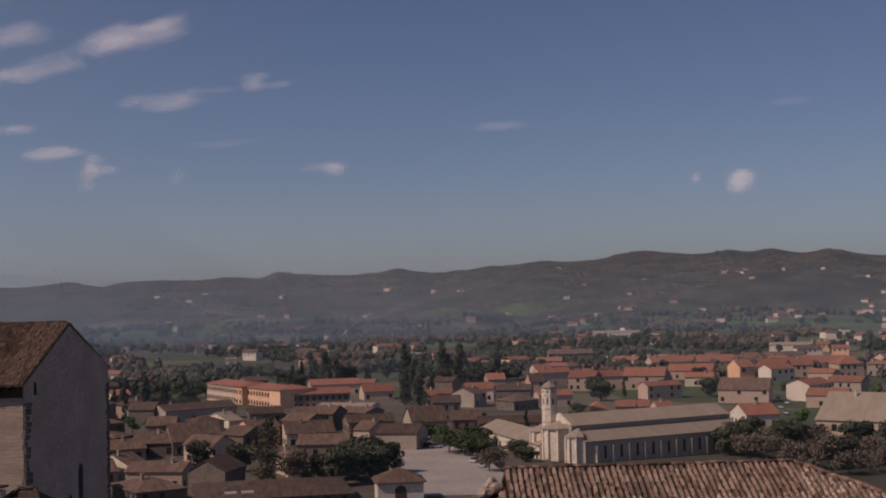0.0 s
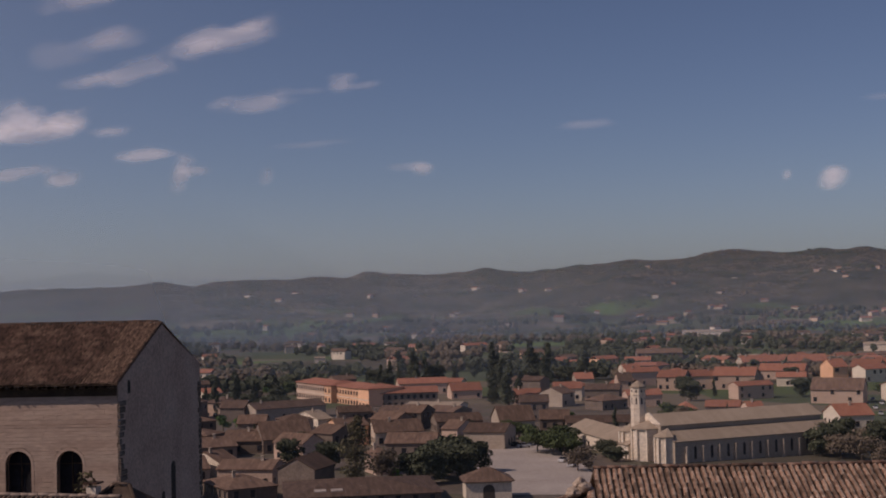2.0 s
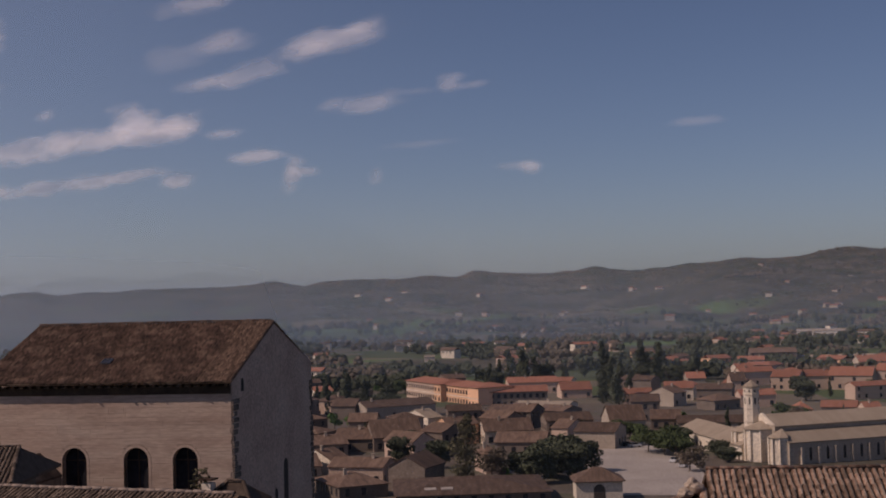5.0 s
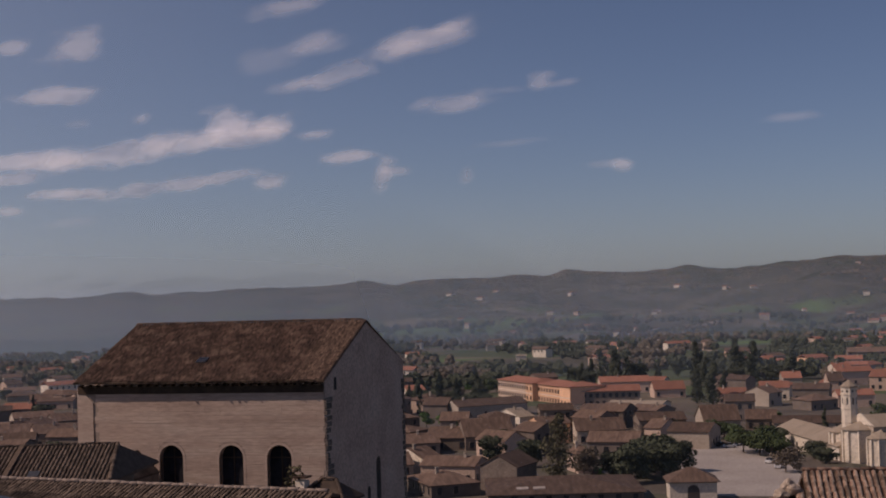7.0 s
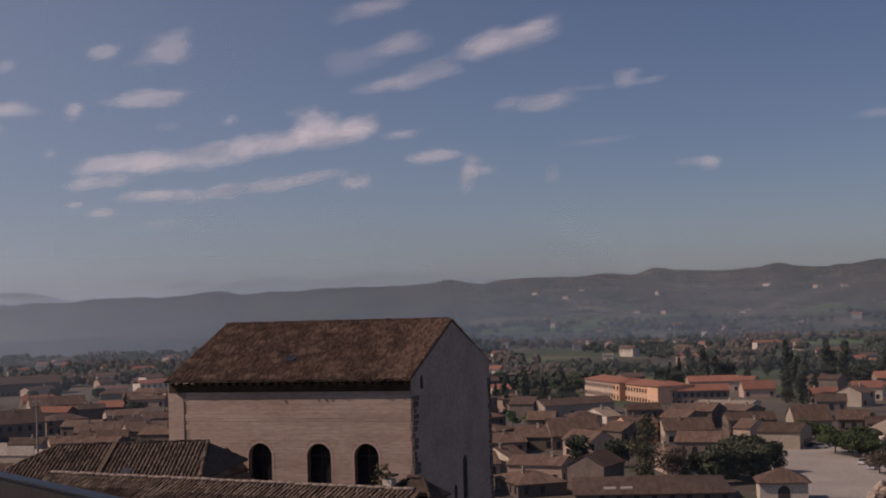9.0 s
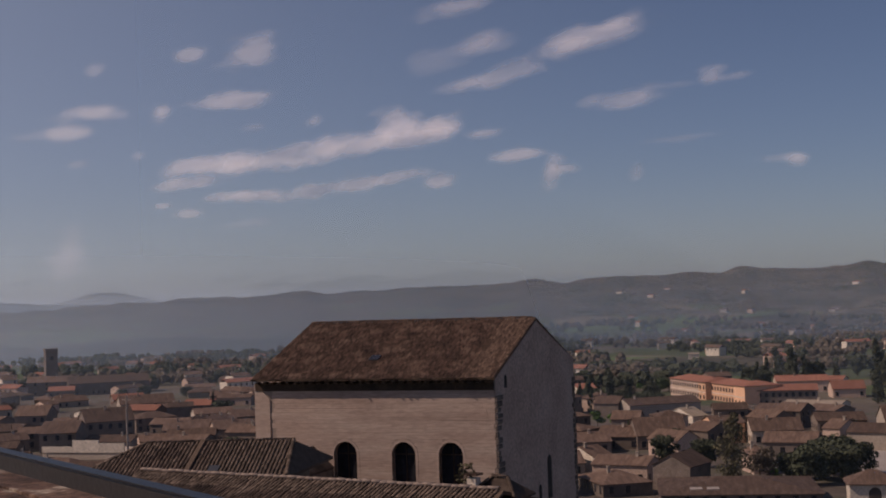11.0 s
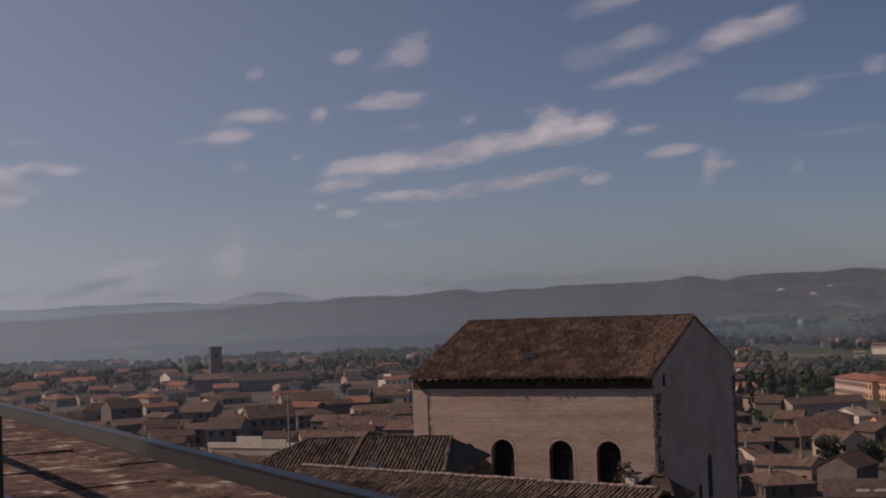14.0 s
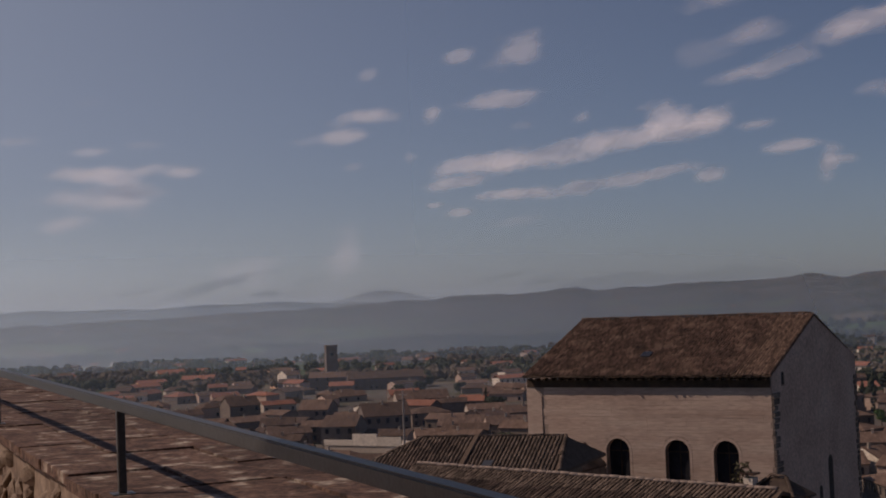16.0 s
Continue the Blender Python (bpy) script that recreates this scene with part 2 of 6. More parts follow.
def far_ridge(name, dist, lo, hi, height, material, label):
    verts, faces, n = [], [], 140
    for i in range(n + 1):
        b = lo + (hi - lo) * i / n
        top = 70 + dist * math.tan(radians(height(b)))
        for r, z in ((dist - 250, -60), (dist - 100, (top - 60) * 0.5), (dist, top), (dist + 80, -60)):
            p = at(b, r)
            verts.append((p.x, p.y, z))
    for i in range(n):
        for k in range(3):
            a = i * 4 + k
            faces.append((a, a + 1, a + 5, a + 4))
    me = bpy.data.meshes.new(name)
    me.from_pydata(verts, [], faces)
    me.materials.append(material)
    for f in me.polygons:
        f.use_smooth = True
    tagged(new(name, me), label, "hill", kind="structure")


M_WOODHILL = mat("distant woodland", [(0.05, 0.055, 0.035), (0.08, 0.08, 0.05)], 0.01, 0.06, bump=0)
far_ridge("backdrop_ridge", 4450, 22, 85, lambda b: 0.07 + 0.04 * math.sin(b * 0.75 - 2.2) + 0.025 * math.sin(b * 1.9) - 0.5 * max(0, 36 - b) / 10, M_WOODHILL, "low hazy ridge on the far side of the valley")
far_ridge("backdrop_mountain", 4700, 27, 41, lambda b: -0.5 + 0.9 * math.exp(-((b - 33.0) / 2.5) ** 2) + 0.05 * math.exp(-((b - 31) / 0.9) ** 2), M_WOODHILL, "pale blue mountain beyond the ridges")


def haze(dist, lo, hi, low, high, name, full=55, left=1.0):
    """A translucent sheet standing in for hazy air that the sun lights; it thins out with height."""
    m = bpy.data.materials.new("hazy air")
    m.use_nodes = True
    nt = m.node_tree
    nt.nodes.remove(nt.nodes["Principled BSDF"])
    clear, dust, glow = (nt.nodes.new("ShaderNodeBsdf" + k) for k in ("Transparent", "Diffuse", "Translucent"))
    both, mix = nt.nodes.new("ShaderNodeAddShader"), nt.nodes.new("ShaderNodeMixShader")
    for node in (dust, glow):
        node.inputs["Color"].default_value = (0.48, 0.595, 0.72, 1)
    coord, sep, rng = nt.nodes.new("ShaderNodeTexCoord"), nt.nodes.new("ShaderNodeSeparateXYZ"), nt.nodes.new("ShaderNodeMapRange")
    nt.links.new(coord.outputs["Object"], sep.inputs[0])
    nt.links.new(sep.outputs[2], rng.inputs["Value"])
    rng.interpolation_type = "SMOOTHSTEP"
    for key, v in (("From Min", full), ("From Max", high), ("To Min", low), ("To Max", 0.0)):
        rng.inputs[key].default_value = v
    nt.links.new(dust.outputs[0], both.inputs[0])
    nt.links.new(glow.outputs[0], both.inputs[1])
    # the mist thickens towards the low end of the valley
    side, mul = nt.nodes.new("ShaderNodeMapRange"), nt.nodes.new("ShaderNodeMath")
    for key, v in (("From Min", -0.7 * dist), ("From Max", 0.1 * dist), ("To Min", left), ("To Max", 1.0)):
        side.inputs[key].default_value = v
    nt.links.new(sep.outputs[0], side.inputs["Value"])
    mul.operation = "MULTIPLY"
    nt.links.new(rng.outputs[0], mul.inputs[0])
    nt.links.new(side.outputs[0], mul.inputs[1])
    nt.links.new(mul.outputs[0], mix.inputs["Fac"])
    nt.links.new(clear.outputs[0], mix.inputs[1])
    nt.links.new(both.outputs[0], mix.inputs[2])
    nt.links.new(mix.outputs[0], nt.nodes["Material Output"].inputs["Surface"])
    bm = bmesh.new()
    prev = None
    for i in range(61):
        p = at(lo + (hi - lo) * i / 60, dist)
        q = at(lo + (hi - lo) * i / 60, dist - (300 if dist > 900 else 0))
        cur = (bm.verts.new((p.x, p.y, -70)), bm.verts.new((q.x, q.y, high)))
        if prev:
            bm.faces.new((prev[0], cur[0], cur[1], prev[1]))
        prev = cur
    tagged(new(name, mesh_from(bm, name, m)), "thin layer of hazy valley air", "haze", kind="stuff")


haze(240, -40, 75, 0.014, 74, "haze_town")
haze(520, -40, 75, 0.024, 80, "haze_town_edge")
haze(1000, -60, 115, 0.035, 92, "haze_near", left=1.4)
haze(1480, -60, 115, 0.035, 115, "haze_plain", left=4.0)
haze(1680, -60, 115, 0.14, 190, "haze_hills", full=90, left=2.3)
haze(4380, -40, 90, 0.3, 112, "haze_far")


def sky_brightener():
    """An added sheet that brightens the sky steadily towards the sun's side."""
    m = bpy.data.materials.new("sky brightening sheet")
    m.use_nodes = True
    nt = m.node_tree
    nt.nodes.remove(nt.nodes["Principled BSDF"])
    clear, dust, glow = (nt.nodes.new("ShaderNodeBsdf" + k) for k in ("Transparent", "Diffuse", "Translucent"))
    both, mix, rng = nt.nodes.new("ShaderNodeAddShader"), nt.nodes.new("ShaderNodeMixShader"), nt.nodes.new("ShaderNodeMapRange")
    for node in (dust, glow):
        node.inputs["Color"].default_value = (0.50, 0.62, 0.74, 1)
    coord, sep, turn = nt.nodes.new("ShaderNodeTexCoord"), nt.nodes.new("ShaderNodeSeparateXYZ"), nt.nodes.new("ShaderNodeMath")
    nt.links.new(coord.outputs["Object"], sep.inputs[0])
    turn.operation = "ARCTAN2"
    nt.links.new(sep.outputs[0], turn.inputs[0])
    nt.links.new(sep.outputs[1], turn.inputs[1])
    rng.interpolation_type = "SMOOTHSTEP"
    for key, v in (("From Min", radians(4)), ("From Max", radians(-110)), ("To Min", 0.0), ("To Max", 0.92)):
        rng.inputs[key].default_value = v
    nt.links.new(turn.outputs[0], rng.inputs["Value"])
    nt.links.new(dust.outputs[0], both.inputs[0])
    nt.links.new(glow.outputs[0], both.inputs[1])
    # fades out before the sheet's end, so its edge throws no hard shadow
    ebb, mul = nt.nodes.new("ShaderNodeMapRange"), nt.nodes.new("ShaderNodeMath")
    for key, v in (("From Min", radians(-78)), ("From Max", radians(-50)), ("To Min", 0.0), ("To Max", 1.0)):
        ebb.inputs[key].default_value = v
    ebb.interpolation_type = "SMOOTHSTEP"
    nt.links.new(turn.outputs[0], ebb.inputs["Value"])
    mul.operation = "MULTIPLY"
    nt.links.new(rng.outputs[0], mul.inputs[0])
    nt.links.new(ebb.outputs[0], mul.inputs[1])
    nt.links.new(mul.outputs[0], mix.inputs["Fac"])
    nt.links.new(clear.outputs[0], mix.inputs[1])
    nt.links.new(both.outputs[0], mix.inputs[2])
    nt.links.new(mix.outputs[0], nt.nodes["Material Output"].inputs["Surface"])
    verts, faces = [], []
    for i in range(81):
        p, q = at(-15 + 93 * i / 80, 4940), at(-15 + 93 * i / 80, 1640)
        verts += [(p.x, p.y, -80), (q.x, q.y, 1200)]
    for i in range(80):
        faces.append((2 * i, 2 * i + 2, 2 * i + 3, 2 * i + 1))
    me = bpy.data.meshes.new("sky_bright_sheet")
    me.from_pydata(verts, [], faces)
    me.materials.append(m)
    tagged(new("sky_bright_sheet", me), "added bright sheet that lightens the sunward sky", "haze", kind="stuff")


sky_brightener()


def town_ground(name, lo, hi, near, far, label):
    verts, faces, n, rows = [], [], 24, 16
    for j in range(rows + 1):
        d = near + (far - near) * j / rows
        for i in range(n + 1):
            p = at(lo + (hi - lo) * i / n + 0.5 * noise.noise(Vector((i, j, 0.5))), d)
            verts.append((p.x, p.y, ground(p.length) + 0.12))
    for j in range(rows):
        for i in range(n):
            a = j * (n + 1) + i
            faces.append((a, a + 1, a + n + 2, a + n + 1))
    me = bpy.data.meshes.new(name)
    me.from_pydata(verts, [], faces)
    me.materials.append(M_EARTH)
    tagged(new(name, me), label, "ground", kind="structure")


town_ground("pavement_old_town", 21, 58, 150, 980, "lanes and yards between the old houses")
town_ground("pavement_lower_town", -4.4, 20.6, 270, 640, "streets and yards of the lower town")


# ---- tiled roofs ----
def cover_tile(length=0.46, r0=0.095, r1=0.075, steps=5):
    """One barrel tile along -y (down the slope), humped in z."""
    pts = []
    for y, r in ((0.0, r1), (-length, r0)):
        for i in range(steps + 1):
            a = math.pi * i / steps
            pts.append((-r * math.cos(a), y, r * 0.9 * math.sin(a)))
        for i in range(steps + 1):
            a = math.pi * (1 - i / steps)
            pts.append((-(r - 0.016) * math.cos(a), y, (r - 0.016) * 0.9 * math.sin(a)))
    n = 2 * (steps + 1)
    faces = [(i, (i + 1) % n, n + (i + 1) % n, n + i) for i in range(n)]
    for k in range(steps):
        faces.append((n + k, n + k + 1, 2 * n - 2 - k, 2 * n - 1 - k))
    return pts, faces


def tile_mesh(name, material, **kw):
    pts, faces = cover_tile(**kw)
    me = bpy.data.meshes.new(name)
    me.from_pydata(pts, [], faces)
    me.materials.append(material)
    for f in me.polygons[:2 * 5 + 2]:
        f.use_smooth = True
    return me


def tile_field(roof, frame_m, width, length, material, spacing=0.235, step=0.36, start=None, near=None, limit=300, seed=3, lift=0.02, end=None, r=0.095):
    """Barrel tiles on a slope: x along the ridge, -y down the slope, z off it. start(x): where a column begins; near(x, y): which tiles are pieces of their own."""
    rnd = random.Random(seed)
    pts, faces = cover_tile(length=step + 0.09, r0=r, r1=r * 0.79)
    P = np.array(pts)
    me = tile_mesh("roof_tile", material, length=step + 0.09, r0=r, r1=r * 0.79)
    V, F, count, made = [], [], 0, 0
    for i in range(int(width / spacing)):
        x = (i + 0.5) * spacing
        y = start(x) if start else 0.0
        stop = end(x) if end else length
        wob = rnd.uniform(-0.012, 0.012)
        while y < stop - 0.28:
            m = frame_m @ Matrix.Translation((x + wob + rnd.uniform(-0.012, 0.012), -y, lift + rnd.uniform(0, 0.014))) @ Euler((radians(rnd.uniform(0.5, 4.6)), radians(rnd.uniform(-6, 6)), radians(rnd.uniform(-4, 4)))).to_matrix().to_4x4()
            if near and made < limit and near(x, y):
                piece("roof_tile", me, roof, m)
                made += 1
            else:
                A = np.array(m)
                V.append(P @ A[:3, :3].T + A[:3, 3])
                F += [tuple(k + count for k in f) for f in faces]
                count += len(P)
            y += step + rnd.uniform(-0.02, 0.02)
    if V:
        rest = bpy.data.meshes.new("roof_tiles")
        rest.from_pydata(np.concatenate(V).tolist(), [], F)
        rest.materials.append(material)
        ob = new("roof_tiles", rest)
        ob.parent = roof
        tagged(ob, kind="stuff")


def ridge_caps(roof, a, b, material, length=0.42, seed=5, r=0.13):
    """Overlapping half-round caps from a to b."""
    rnd = random.Random(seed)
    a, b = Vector(a), Vector(b)
    d = (b - a).normalized()
    n = int((b - a).length / length)
    me = tile_mesh("ridge_tile", material, length=length + 0.07, r0=r, r1=r * 0.85)
    side = d.cross(Vector((0, 0, 1))).normalized()
    up = side.cross(d)
    base = Matrix((( -side.x, -d.x, up.x), (-side.y, -d.y, up.y), (-side.z, -d.z, up.z))).to_4x4()
    for i in range(n):
        p = a + d * (i * length)
        piece("ridge_tile", me, roof, Matrix.Translation(p + Vector((0, 0, rnd.uniform(-0.01, 0.02)))) @ base @ Euler((radians(2.5), 0, radians(rnd.uniform(-3, 3)))).to_matrix().to_4x4())


def slope_frame(origin, along, down):
    """x along the ridge, -y down the slope."""
    x, y = Vector(along).normalized(), -Vector(down).normalized()
    z = x.cross(y).normalized()
    if z.z < 0:
        x = -x
        z = -z
    y = z.cross(x)
    return Matrix.Translation(origin) @ Matrix(((x.x, y.x, z.x), (x.y, y.y, z.y), (x.z, y.z, z.z))).to_4x4()


# ---- the stone palace ----
def palace():
    root = new("palace")
    root.matrix_world = pose(-25.0, 81.23, 38, 0, 0, -2.0)
    tagged(root, "tall stone palace with a tiled gable roof and round-arched windows", "palace")
    L, W, EAVE, RIDGE = 17.12, 18.4, 26.53, 29.96
    x0, x1, y0, y1 = -L + 0.02, -0.2, 0.56, W - 0.5

    def gable_x(y):
        """The gable runs a little out of square with the front."""
        return x1 + 0.22 * (y - y0) / (y1 - y0)
    # front wall in bays, each with its arched opening
    arches, half, sill, spring = (-10.6, -6.5, -3.27), 0.82, 19.6, 21.64
    cuts = [x0, -8.6, -4.9, x1]
    bm = bmesh.new()
    for c, a, b in zip(arches, cuts, cuts[1:]):
        poly = [(a, 17.0), (c - half, 17.0), (c - half, spring)]
        poly += [(c - half * math.cos(math.pi * k / 12), spring + half * math.sin(math.pi * k / 12)) for k in range(1, 12)]
        poly += [(c + half, spring), (c + half, 17.0), (b, 17.0), (b, EAVE - 0.25), (a, EAVE - 0.25)]
        prism(bm, poly, y0, y0 + 0.9)
        box(bm, c - half, c + half, y0 + 0.05, y0 + 0.9, 17.0, sill)
    box(bm, x0, x1, y0, y0 + 0.9, 0, 17.0)
    part("front_wall", bm, M_JOINT, root, "pale coursed limestone front wall")
    # side, back and gable walls
    bm = bmesh.new()
    mid = (y0 + y1) / 2
    v = []
    for x in (-0.025, 0.0):
        v.append([bm.verts.new((p[0] + gable_x(p[1]), p[1], p[2])) for p in ((x, y0 + 0.9, 0), (x, y1, 0), (x, y1, EAVE + 0.5 * (RIDGE - EAVE) / (W / 2) + 0.03), (x, W / 2, RIDGE + 0.04), (x, y0 + 0.9, EAVE + (y0 + 0.9) * (RIDGE - EAVE) / (W / 2) + 0.03))])
    bm.faces.new(v[0])
    bm.faces.new(v[1][::-1])
    for i in range(5):
        bm.faces.new((v[0][i], v[0][(i + 1) % 5], v[1][(i + 1) % 5], v[1][i]))
    box(bm, x1 - 0.02, x1 + 0.011, y0, y0 + 0.9, 17.0, EAVE + 0.1)
    part("gable_wall", bm, M_RUBBLE, root, "shaded rubble stone gable wall")
    bm = bmesh.new()
    box(bm, x1 - 0.9, x1 - 0.03, y0 + 0.9, y1 - 0.9, 0, EAVE - 0.3)
    box(bm, x0, x0 + 0.9, y0 + 0.9, y1, 0, EAVE - 0.3)
    box(bm, x0 + 0.9, x1 - 0.9, y1 - 0.9, y1, 0, EAVE - 0.3)
    part("back_wall", bm, M_RUBBLE, root)
    bm = bmesh.new()
    box(bm, x0 + 0.9, x1 - 0.9, y0 + 4.5, y0 + 4.8, 17, EAVE - 1)
    box(bm, x0 + 0.9, x1 - 0.9, y0 + 0.9, y0 + 4.5, 18.2, 18.5)
    part("inner_wall", bm, M_DARK, root, "dim plastered inner wall")
    # arched surrounds and sashes
    for c in arches:
        bm = bmesh.new()
        outer, inner = half + 0.17, half
        ring = [(c - outer, sill), (c - outer, spring)] + [(c - outer * math.cos(math.pi * k / 14), spring + outer * math.sin(math.pi * k / 14)) for k in range(1, 14)] + [(c + outer, spring), (c + outer, sill)]
        hole = [(c - inner, sill), (c - inner, spring)] + [(c - inner * math.cos(math.pi * k / 14), spring + inner * math.sin(math.pi * k / 14)) for k in range(1, 14)] + [(c + inner, spring), (c + inner, sill)]
        a = [bm.verts.new((x, y0 - 0.037, z)) for x, z in ring]
        b = [bm.verts.new((x, y0 - 0.037, z)) for x, z in hole]
        a2 = [bm.verts.new((x, y0 + 0.02, z)) for x, z in ring]
        b2 = [bm.verts.new((x, y0 + 0.4, z)) for x, z in hole]
        for i in range(len(ring) - 1):
            bm.faces.new((a[i], a[i + 1], b[i + 1], b[i]))
            bm.faces.new((a[i], a2[i], a2[i + 1], a[i + 1]))
            bm.faces.new((b[i], b[i + 1], b2[i + 1], b2[i]))
        win = part("window_surround", bm, M_STONE, root, "smooth stone arch")
        bm = bmesh.new()
        poly = [(c - half, sill)] + [(c - half, spring)] + [(c - half * math.cos(math.pi * k / 12), spring + half * math.sin(math.pi * k / 12)) for k in range(1, 12)] + [(c + half, spring), (c + half, sill)]
        prism(bm, poly, y0 + 0.5, y0 + 0.54)
        part("pane", bm, M_GLASS, win, "dark window glass")
        bm = bmesh.new()
        box(bm, c - 0.04, c + 0.04, y0 + 0.46, y0 + 0.5, sill, spring + half - 0.03)
        box(bm, c - half, c - 0.04, y0 + 0.46, y0 + 0.5, spring - 0.04, spring + 0.04)
        box(bm, c + 0.04, c + half, y0 + 0.46, y0 + 0.5, spring - 0.04, spring + 0.04)
        part("sash", bm, M_WOODDARK, win)
    # slits in the gable wall
    for yy, zz, w, h in ((2.6, 26.15, 0.5, 0.85), (11.2, 18.95, 0.95, 3.0), (9.0, 17.2, 0.65, 3.0)):
        bm = bmesh.new()
        poly = [(yy - w / 2, zz - h / 2), (yy - w / 2, zz + h / 2 - w / 2)] + [(yy - w / 2 * math.cos(math.pi * k / 6), zz + h / 2 - w / 2 + w / 2 * math.sin(math.pi * k / 6)) for k in range(1, 6)] + [(yy + w / 2, zz + h / 2 - w / 2), (yy + w / 2, zz - h / 2)]
        a = [bm.verts.new((gable_x(y) + 0.012, y, z)) for y, z in poly]
        b = [bm.verts.new((gable_x(y) - 0.2, y, z)) for y, z in poly]
        bm.faces.new(a)
        for i in range(len(poly)):
            bm.faces.new((a[i], b[i], b[(i + 1) % len(poly)], a[(i + 1) % len(poly)]))
        part("slit_window", bm, M_DARK, root, "dark narrow slit window")
    # corner pier and quoins
    rnd = random.Random(11)
    bm = bmesh.new()
    box(bm, x0 - 0.02, x0 + 1.1, y0 - 0.07, y0 - 0.002, 10, 25.2)
    prism(bm, [(x0 - 0.02, 25.2), (x0 + 1.1, 25.2), (x0 + 0.1, 26.2), (x0 - 0.02, 26.2)], y0 - 0.07, y0 - 0.002)
    part("corner_pier", bm, M_STONE, root)
    bm = bmesh.new()
    box(bm, -0.5, 0.5, -0.5, 0.5, -0.5, 0.5)
    # darker masonry than the gable imitates the shaded, eroded corner recess
    quoin = mesh_from(bm, "quoin", M_TOWNSTONE)
    for i in range(30):
        z = 14.2 + i * 0.38
        for yy, s in ((y0 + 0.3, 1), (y1 - 0.3, -1)):
            depth = rnd.uniform(0.35, 1.3) if s > 0 else rnd.uniform(0.3, 0.7)
            piece("quoin", quoin, root, Matrix.Translation((gable_x(yy) + 0.01, yy + s * depth / 2 - s * 0.3, z)) @ Matrix.Diagonal((0.1 + rnd.uniform(0, 0.14 if s > 0 else 0.05), depth, rnd.uniform(0.24, 0.36), 1)))
    # courses of stone on the front
    blocks = []
    z = 17.2
    while z < 25.9:
        h = rnd.uniform(0.17, 0.36)
        proud = rnd.uniform(0.012, 0.03)
        x = x0 + 1.14 + rnd.uniform(0, 0.4)
        while x < x1 - 0.3:
            w = min(rnd.uniform(0.6, 1.6), x1 - 0.02 - x)
            lo, hi, rad = x, x + w, half + 0.14
            over = max(0.0, z - spring)
            reach = math.sqrt(rad * rad - over * over) if over < rad else -1
            for c in arches:
                if reach > 0 and hi > c - reach and lo < c + reach:
                    lo, hi = (lo, c - reach) if lo < c - reach else (c + reach, max(hi, c + reach))
            if hi - lo > 0.08:
                blocks.append(((lo + hi) / 2, z + h / 2, hi - lo - 0.003, h - 0.016, proud + rnd.uniform(-0.003, 0.003)))
            x += w
        z += h
    bm = bmesh.new()
    box(bm, -0.5, 0.5, -1, 0, -0.5, 0.5)
    block = mesh_from(bm, "stone_block", M_STONE)
    blocks.sort(key=lambda b: -b[0])
    V, F = [], []
    for i, (x, z, w, h, d) in enumerate(blocks):
        if i < 300:
            piece("stone_block", block, root, Matrix.Translation((x, y0 - 0.002, z)) @ Matrix.Diagonal((w, d, h, 1)))
        else:
            k = len(V)
            V += [(x + sx * w / 2, y, z + sz * h / 2) for y in (y0 - 0.002, y0 - 0.002 - d) for sx, sz in ((-1, -1), (1, -1), (1, 1), (-1, 1))]
            F += [(k + 4, k + 5, k + 6, k + 7), (k, k + 4, k + 7, k + 3), (k + 1, k + 2, k + 6, k + 5), (k, k + 1, k + 5, k + 4), (k + 3, k + 7, k + 6, k + 2)]
    me = bpy.data.meshes.new("ashlar_facing")
    me.from_pydata(V, [], F)
    me.materials.append(M_STONE)
    ob = new("ashlar_facing", me)
    ob.parent = root
    tagged(ob, kind="stuff")
    # roof
    bm = bmesh.new()
    slab(bm, [(-L, 0, EAVE), (0, 0, EAVE), (0, W / 2, RIDGE), (-L, W / 2, RIDGE)], 0.1)
    slab(bm, [(-L, W / 2, RIDGE), (0, W / 2, RIDGE), (0, W, EAVE), (-L, W, EAVE)], 0.1)
    roof = part("roof", bm, M_CHANNEL, root, "weathered brown barrel-tile roof")
    slope = math.hypot(W / 2, RIDGE - EAVE)
    fr = slope_frame(Vector((-L, W / 2, RIDGE)), (1, 0, 0), (0, -W / 2, EAVE - RIDGE))
    tile_field(roof, fr, L, slope, M_OLD_TILE, spacing=0.19, r=0.082, near=lambda x, y: x > L - 2.3, limit=290)
    ridge_caps(roof, (-L, W / 2, RIDGE + 0.05), (0, W / 2, RIDGE + 0.05), M_OLD_TILE)
    bm = bmesh.new()
    slab(bm, [(-L + 7.4, 2.6, EAVE + 1.12), (-L + 8.1, 2.6, EAVE + 1.12), (-L + 8.1, 3.3, EAVE + 1.38), (-L + 7.4, 3.3, EAVE + 1.38)], 0.1)
    part("skylight", bm, M_GLASS, roof, "small blue-grey skylight")
    bm = bmesh.new()
    box(bm, -L + 0.02, -0.02, 0.0, 0.05, EAVE - 0.12, EAVE - 0.02)
    part("fascia", bm, M_WOODDARK, roof)
    # dark strip on the wall top that imitates the deep eaves shadow
    bm = bmesh.new()
    box(bm, x0 + 0.05, x1 - 0.05, y0 - 0.11, y0 - 0.04, EAVE - 0.78, EAVE - 0.31)
    part("wall_plate", bm, M_WOODDARK, root, "dark band deepening the shade under the eaves")
    for i in range(29):
        bm = bmesh.new()
        x = -L + 0.3 + i * 0.585
        prism(bm, [(x, EAVE - 0.3), (x + 0.13, EAVE - 0.3), (x + 0.13, EAVE - 0.17), (x, EAVE - 0.17)], 0.06, y0 + 0.1)
        part("rafter", bm, M_WOODDARK, roof)


palace()


